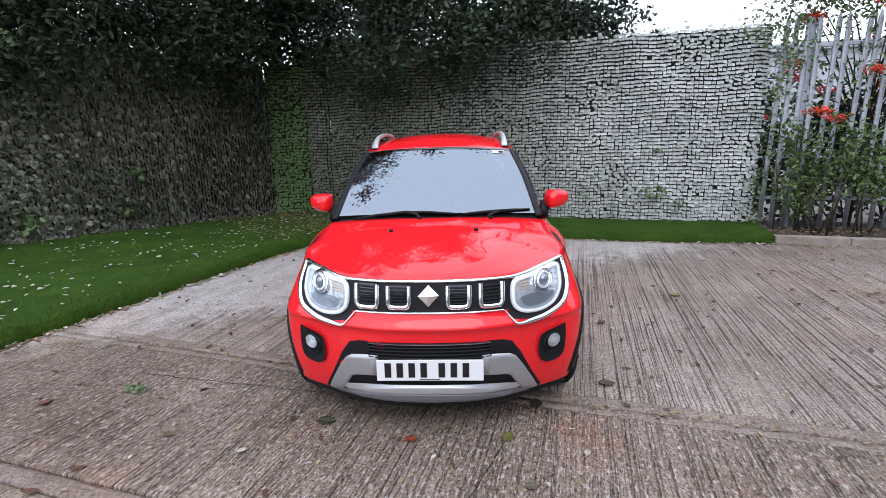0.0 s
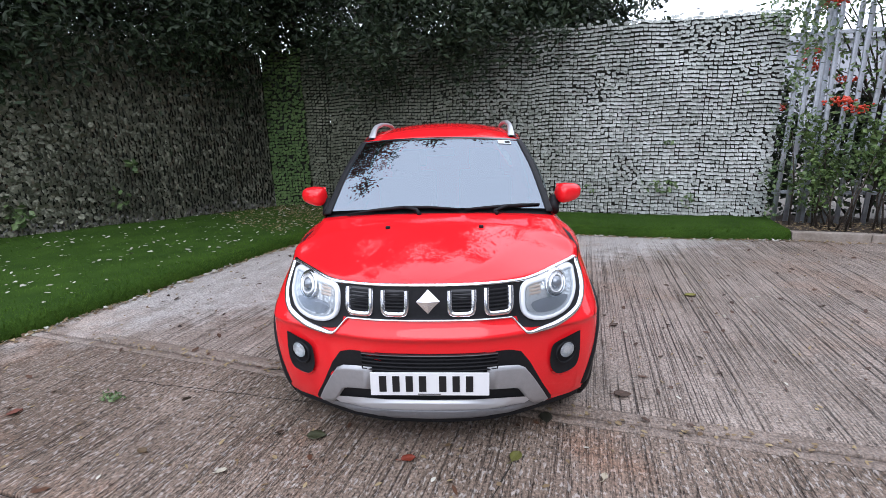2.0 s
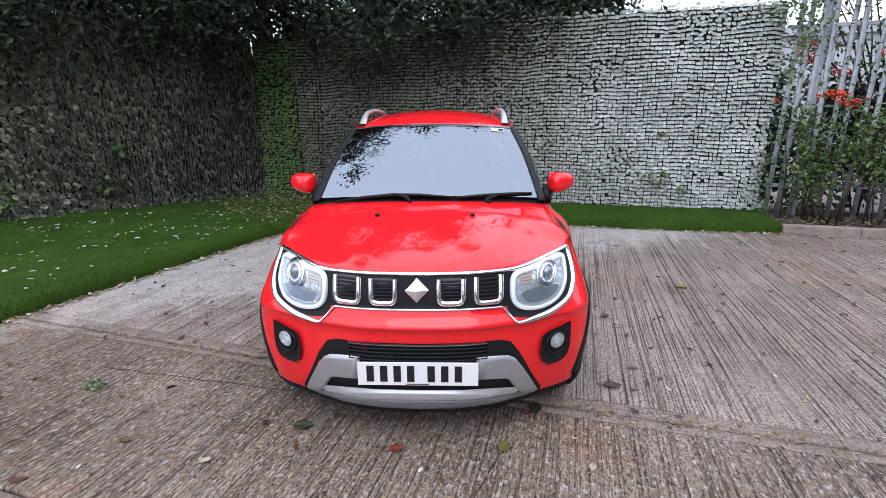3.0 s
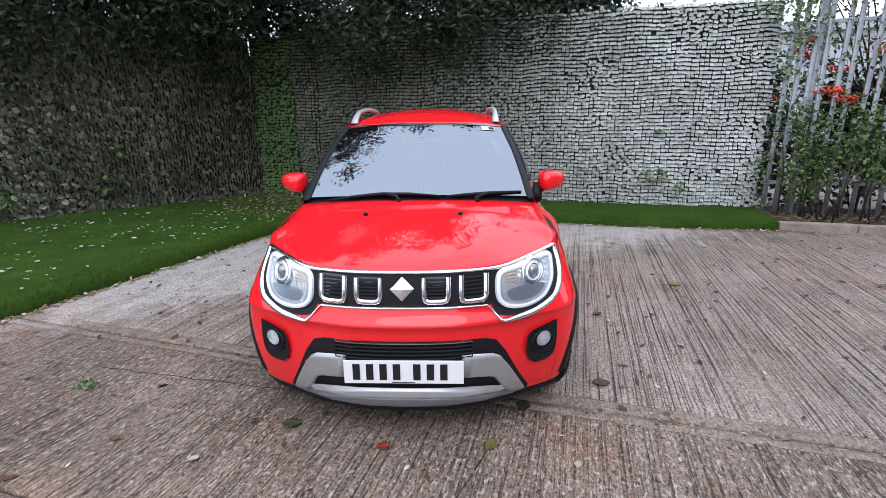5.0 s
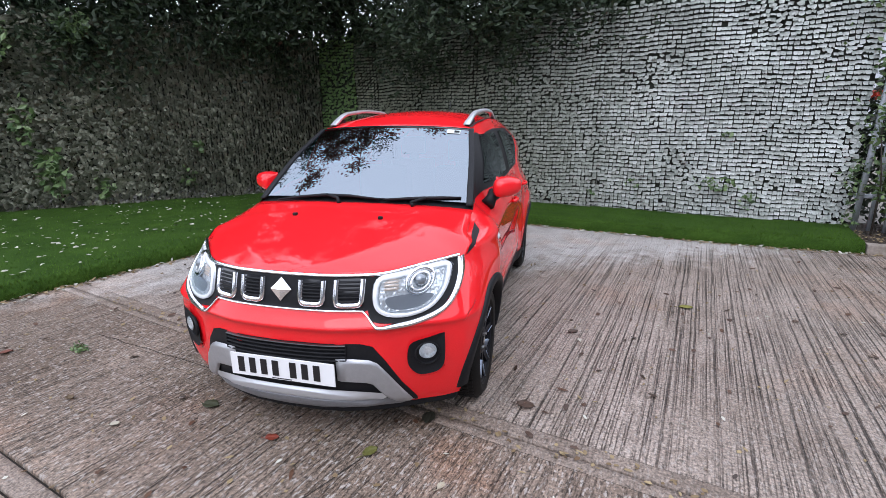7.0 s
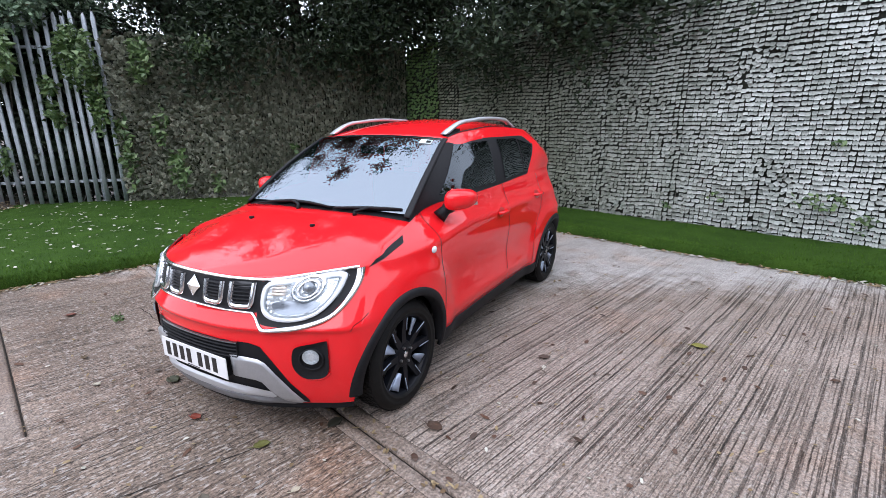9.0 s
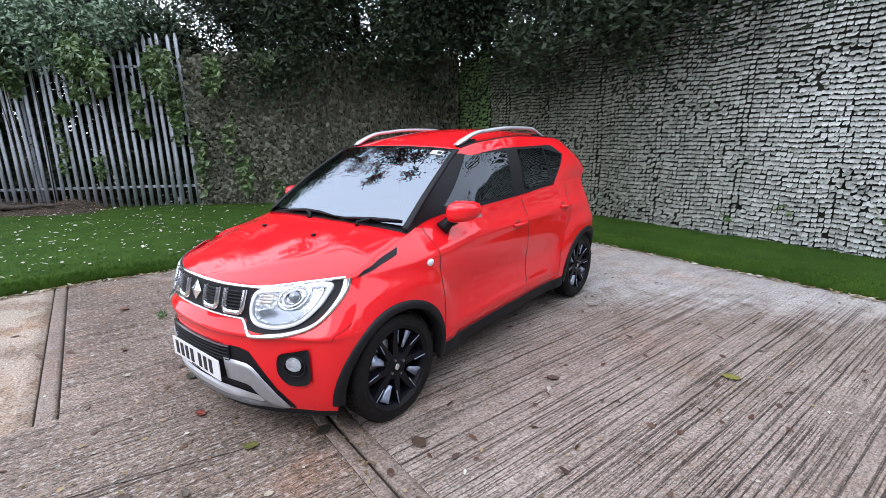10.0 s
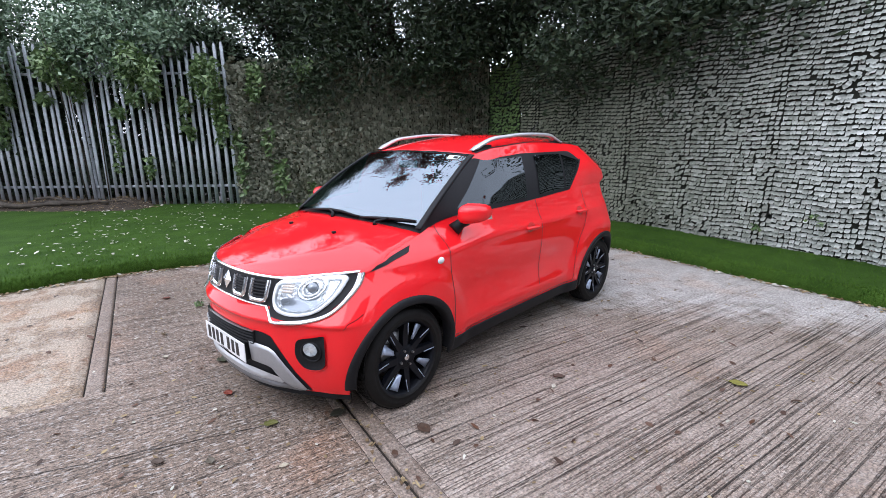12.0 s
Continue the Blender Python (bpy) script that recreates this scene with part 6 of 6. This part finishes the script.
def rowan(base, seed):
    r = random.Random(seed)
    e = thing("rowan_tree", Matrix.Translation(base), "slender rowan tree with orange-red berry clusters", "tree")
    bm = bmesh.new()
    tips = []
    for k in range(38):
        a = r.uniform(-0.3, math.pi + 0.3)
        reach = r.uniform(0.6, 2.2)
        tip = Vector((math.cos(a) * reach * 1.2 - 0.3, -abs(math.sin(a)) * reach * 0.55, r.uniform(1.5, 3.9)))
        z0 = r.uniform(0.5, 2.4)
        tube(bm, [Vector((0, 0, z0)), Vector((tip.x * 0.5, tip.y * 0.5, (z0 + tip.z) / 2 + 0.3)), tip], [0.014, 0.009, 0.003], 5)
        tips.append(tip)
        tips.append(Vector((tip.x * 0.6, tip.y * 0.6, (z0 + tip.z) / 2 + 0.3)))
    tube(bm, [Vector((0, 0, -0.1)), Vector((0.05, 0, 1.6)), Vector((-0.1, 0, 3.4))], [0.045, 0.035, 0.012], 8)
    part("trunk", bm, M_bark, e)
    leafy_spots = [(t, 0.5) for t in tips] + [(Vector((-1.15 + 0.16 * k, -0.55, 3.45 - 0.05 * (k % 3))), 0.42) for k in range(9)] * 2
    verts, faces = scatter_leaves(leafy_spots, 4600, 1.0, 0.08, r)
    me = bpy.data.meshes.new("crown")
    me.from_pydata(verts, [], faces)
    me.materials.append(M_leaf_mid)
    ob = tagged(new("crown", me), kind="stuff")
    ob.parent = e
    for t in tips[::2] + tips[1::3]:
        bm = bmesh.new()
        for k in range(55):
            c = t + Vector((r.gauss(0, 0.075), r.gauss(0, 0.055), r.gauss(-0.03, 0.028)))
            bmesh.ops.create_icosphere(bm, subdivisions=1, radius=r.uniform(0.014, 0.021), matrix=Matrix.Translation(c))
        tagged(part("berry_cluster", bm, M_berry, e, "orange-red berry cluster"), kind="stuff")


rowan((4.3, 9.0, 0), 610)

# distance to the right: a pale industrial building
wh = thing("industrial_building", pose(23, 30, 0), "long pale metal-clad industrial building in the distance", "building")
bm = bmesh.new()
for k in range(71):
    box(bm, -15 + 0.6 * k, -15 + 0.6 * k + 0.56, 0, 0.3, 1.2, 5.6)
part("wall_cladding", bm, M_clad, wh, smooth=False)
bm = bmesh.new()
box(bm, -15, 28, 0.05, 12, 0, 5.65)
part("wall", bm, M_clad, wh, smooth=False)
bm = bmesh.new()
box(bm, -15.3, 28.3, -0.3, 12.3, 5.65, 6.0)
part("roof", bm, M_clad, wh, smooth=False)

# plain walls added out of view round the yard, to darken the car's reflections
for nm, a in (("wall_east", (11.6, 12.0, -14.0, 6.0, 0.0, 10.0)), ("wall_south", (-14.0, 14.0, -14.4, -14.0, 0.0, 4.0))):
    bm = bmesh.new()
    box(bm, *a)
    tagged(finish(bm, nm, M_wall_grey, smooth=False), "plain grey wall, added out of view to darken reflections", "wall", kind="structure")

# ---- turf blades, litter, leaves ----
M_blade = leafy("turf_blade", (0.026, 0.066, 0.007), (0.090, 0.172, 0.020), 0.85)
bsdf(M_blade).inputs["Specular IOR Level"].default_value = 0.15
M_litter = leafy("fallen_leaf", (0.09, 0.05, 0.022), (0.36, 0.28, 0.15), 0.7)
M_pale = leafy("pale_fallen_leaf", (0.30, 0.30, 0.24), (0.58, 0.57, 0.50), 0.7)
r = random.Random(70)
verts, faces = [], []
N = len(TURF_EDGE) - 1
for _ in range(52000):
    k = r.uniform(2.0, N)
    w = r.random() ** 2.2 if r.random() < 0.75 else r.uniform(0.0, 0.16)
    p = turf_point(k, w)
    h = r.uniform(0.014, 0.03)
    a = r.uniform(0, math.tau)
    t = 0.0028
    lean_ = Vector((r.gauss(0, 0.5), r.gauss(0, 0.5), 1)) * h
    if w < 0.08:
        e_, b_ = edge_at(k), turf_back(k)
        lean_ -= (b_ - e_).normalized() * h * 0.6
    b = len(verts)
    verts += [p + Vector((math.cos(a) * t, math.sin(a) * t, -0.002)), p - Vector((math.cos(a) * t, math.sin(a) * t, 0.002)), p + lean_]
    faces.append((b, b + 1, b + 2))
me = bpy.data.meshes.new("turf_pile")
me.from_pydata(verts, [], faces)
me.materials.append(M_blade)
tagged(new("turf_pile", me), "short green artificial turf pile", "turf", kind="stuff")


def litter(name, places, size, material, label, seed):
    """Fallen leaves lying about: small curled blades, too many to count."""
    r = random.Random(seed)
    verts, faces = [], []
    for p in places:
        a = r.uniform(0, math.tau)
        u = Vector((math.cos(a), math.sin(a), r.gauss(0, 0.15)))
        v = Vector((-math.sin(a), math.cos(a), r.gauss(0, 0.25)))
        L, W = size * r.uniform(0.5, 1.5), size * r.uniform(0.3, 0.7)
        lift = Vector((0, 0, 0.004 + 0.25 * W * abs(r.gauss(0, 0.6))))
        b = len(verts)
        p = Vector(p)
        verts += [p + Vector((0, 0, 0.003)), p + u * L * 0.3 + v * W * 0.5 + lift, p + u * L * 0.75 + v * W * 0.4 + lift, p + u * L + Vector((0, 0, 0.006)), p + u * L * 0.75 - v * W * 0.4 + lift, p + u * L * 0.3 - v * W * 0.5 + lift]
        faces += [(b, b + 1, b + 5), (b + 1, b + 2, b + 4, b + 5), (b + 2, b + 3, b + 4)]
    me = bpy.data.meshes.new(name)
    me.from_pydata(verts, [], faces)
    me.materials.append(material)
    return tagged(new(name, me), label, "fallen leaves", kind="stuff")


edge_places = []
for _ in range(1500):
    k = r.uniform(1.0, N)
    e_ = edge_at(k)
    d = (turf_back(k) - e_).normalized()
    q = e_ - d * abs(r.gauss(0.02, 0.05))
    edge_places.append((q.x, q.y, 0.004))
for _ in range(260):
    xx = r.uniform(2.9, 8)
    edge_places.append((xx, 7.66 - abs(r.gauss(0, 0.08)), 0.004))
litter("edge_leaf_litter", edge_places, 0.045, M_litter, "brown and tan leaf litter along the turf edge", 71)
pale_places = [tuple(edge_at(k) - (turf_back(k) - edge_at(k)).normalized() * abs(r.gauss(0.03, 0.05)) + Vector((0, 0, 0.006))) for k in [r.uniform(1.0, N) for _ in range(460)]]
for _ in range(750):
    pale_places.append(tuple(turf_point(r.uniform(2.2, 9.6), r.uniform(0.12, 0.95)) + Vector((0, 0, 0.022))))
litter("pale_leaf_flecks", [(r.uniform(-3.8, 5), r.uniform(0.5, 7.3), 0.002) for _ in range(90)], 0.028, M_pale, "tiny pale leaf flecks on the concrete", 74)
litter("pale_leaf_litter", pale_places, 0.05, M_pale, "pale dry leaves strewn over turf and concrete", 72)
brown_places = [tuple(turf_point(r.uniform(8.0, 10.0), r.uniform(0.2, 0.95)) + Vector((0, 0, 0.02))) for _ in range(1500)]
litter("brown_leaf_flecks", [(r.uniform(-3.8, 6), r.uniform(0.3, 7.3), 0.002) for _ in range(1500)], 0.028, M_litter, "tiny brown leaf flecks on the concrete", 75)
for _ in range(2600):
    at_s, at_o = r.uniform(-6.9, -1.6), r.uniform(-0.2, 1.1)
    brown_places.append(along(at_s, at_o, bank_z(at_s, at_o) + 0.008))
brown_places += [(r.uniform(2.9, 7), r.uniform(7.85, 8.5), 0.11) for _ in range(1100)]
litter("brown_leaf_litter", brown_places, 0.04, M_litter, "small brown leaves and debris strewn about", 73)


M_wet_leaf = leafy("wet_leaf", (0.022, 0.013, 0.008), (0.11, 0.05, 0.026), 0.5)
litter("wet_leaf_litter", [(r.uniform(-3.7, 5), r.uniform(0.6, 7.2) , 0.003) for _ in range(330)], 0.05, M_wet_leaf, "dark wet leaves scattered over the concrete", 76)
litter("joint_leaf_litter", [(x_, 2.78 - 0.024 * min(x_, 0) + r.gauss(0, 0.035), 0.003) for x_ in [r.uniform(-3.6, 5.0) for _ in range(260)]], 0.032, M_litter, "leaf bits caught along the joint", 77)


def fallen_leaf(x, y, length, colour, yaw, label, seed):
    """One larger leaf lying flat, curled at its rim, with a stalk."""
    r = random.Random(seed)
    m = mottled("leaf_" + str(seed), tuple(c * 0.7 for c in colour), colour, 40, 0.6, 0.3, dist=0.002)
    e = thing("fallen_leaf", pose(x, y, 0.003, 0, 0, yaw), label, "leaf", "leaves lying on the concrete")
    bm = bmesh.new()
    rows = []
    for i in range(9):
        f = i / 8
        half = length * 0.36 * math.sin(math.pi * min(1, 0.06 + f * 0.94)) ** 0.8
        rows.append([(length * (f - 0.5), half * q, 0.004 + 0.010 * abs(q) ** 2 * (0.6 + 0.6 * r.random())) for q in (-1, -0.5, 0, 0.5, 1)])
    grid_mesh(bm, rows)
    part("blade", bm, m, e, thick=0.001)
    bm = bmesh.new()
    tube(bm, [(-length * 0.5, 0, 0.005), (-length * 0.7, 0.004, 0.006), (-length * 0.85, 0.012, 0.004)], 0.0015, 5)
    part("stalk", bm, m, e)


for k, (x, y, L, c, yaw, lab) in enumerate([
        (-0.557, 2.21, 0.085, (0.22, 0.035, 0.015), 30, "dark red fallen leaf on the wet concrete"), (-0.075, 2.357, 0.10, (0.13, 0.13, 0.03), 70, "olive green fallen leaf on the concrete"),
        (0.034, 2.708, 0.12, (0.03, 0.028, 0.018), 100, "nearly black wet leaf beside the joint"), (1.152, 4.963, 0.13, (0.19, 0.18, 0.03), 20, "yellow-green fallen leaf on the ribbed concrete"),
        (0.44, 3.047, 0.12, (0.07, 0.04, 0.025), 10, "brown curled leaf on the concrete"), (0.316, 2.326, 0.055, (0.45, 0.40, 0.30), 80, "small pale leaf on the concrete"),
        (-1.07, 2.25, 0.125, (0.045, 0.05, 0.022), 12, "dark green wet leaf flat on the concrete"), (-2.84, 1.99, 0.09, (0.16, 0.05, 0.03), 65, "reddish brown fallen leaf on the concrete"),
        (-0.06, 1.81, 0.08, (0.07, 0.045, 0.03), 50, "brown fallen leaf by the crack"), (0.08, 2.03, 0.075, (0.10, 0.085, 0.06), 10, "grey-brown fallen leaf on the concrete"),
        (-1.352, 1.908, 0.06, (0.45, 0.42, 0.33), 40, "small pale leaf on the concrete"), (-1.833, 1.92, 0.07, (0.12, 0.08, 0.04), 0, "brown fallen leaf on the concrete"),
        (0.447, 4.083, 0.10, (0.08, 0.05, 0.035), 45, "brown crumpled leaf on the ribbed concrete"), (0.52, 3.96, 0.05, (0.60, 0.58, 0.50), 120, "small white leaf on the ribbed concrete")]):
    fallen_leaf(x, y, L * 0.8, c, yaw, lab, 80 + k)
leaf_mass("weed_tuft", [((-2.431, 2.24, 0.025), (0.085, 0.05, 0.008))], 70, 0.026, M_ivy, 95, "low green weed tuft in the concrete", "weed")
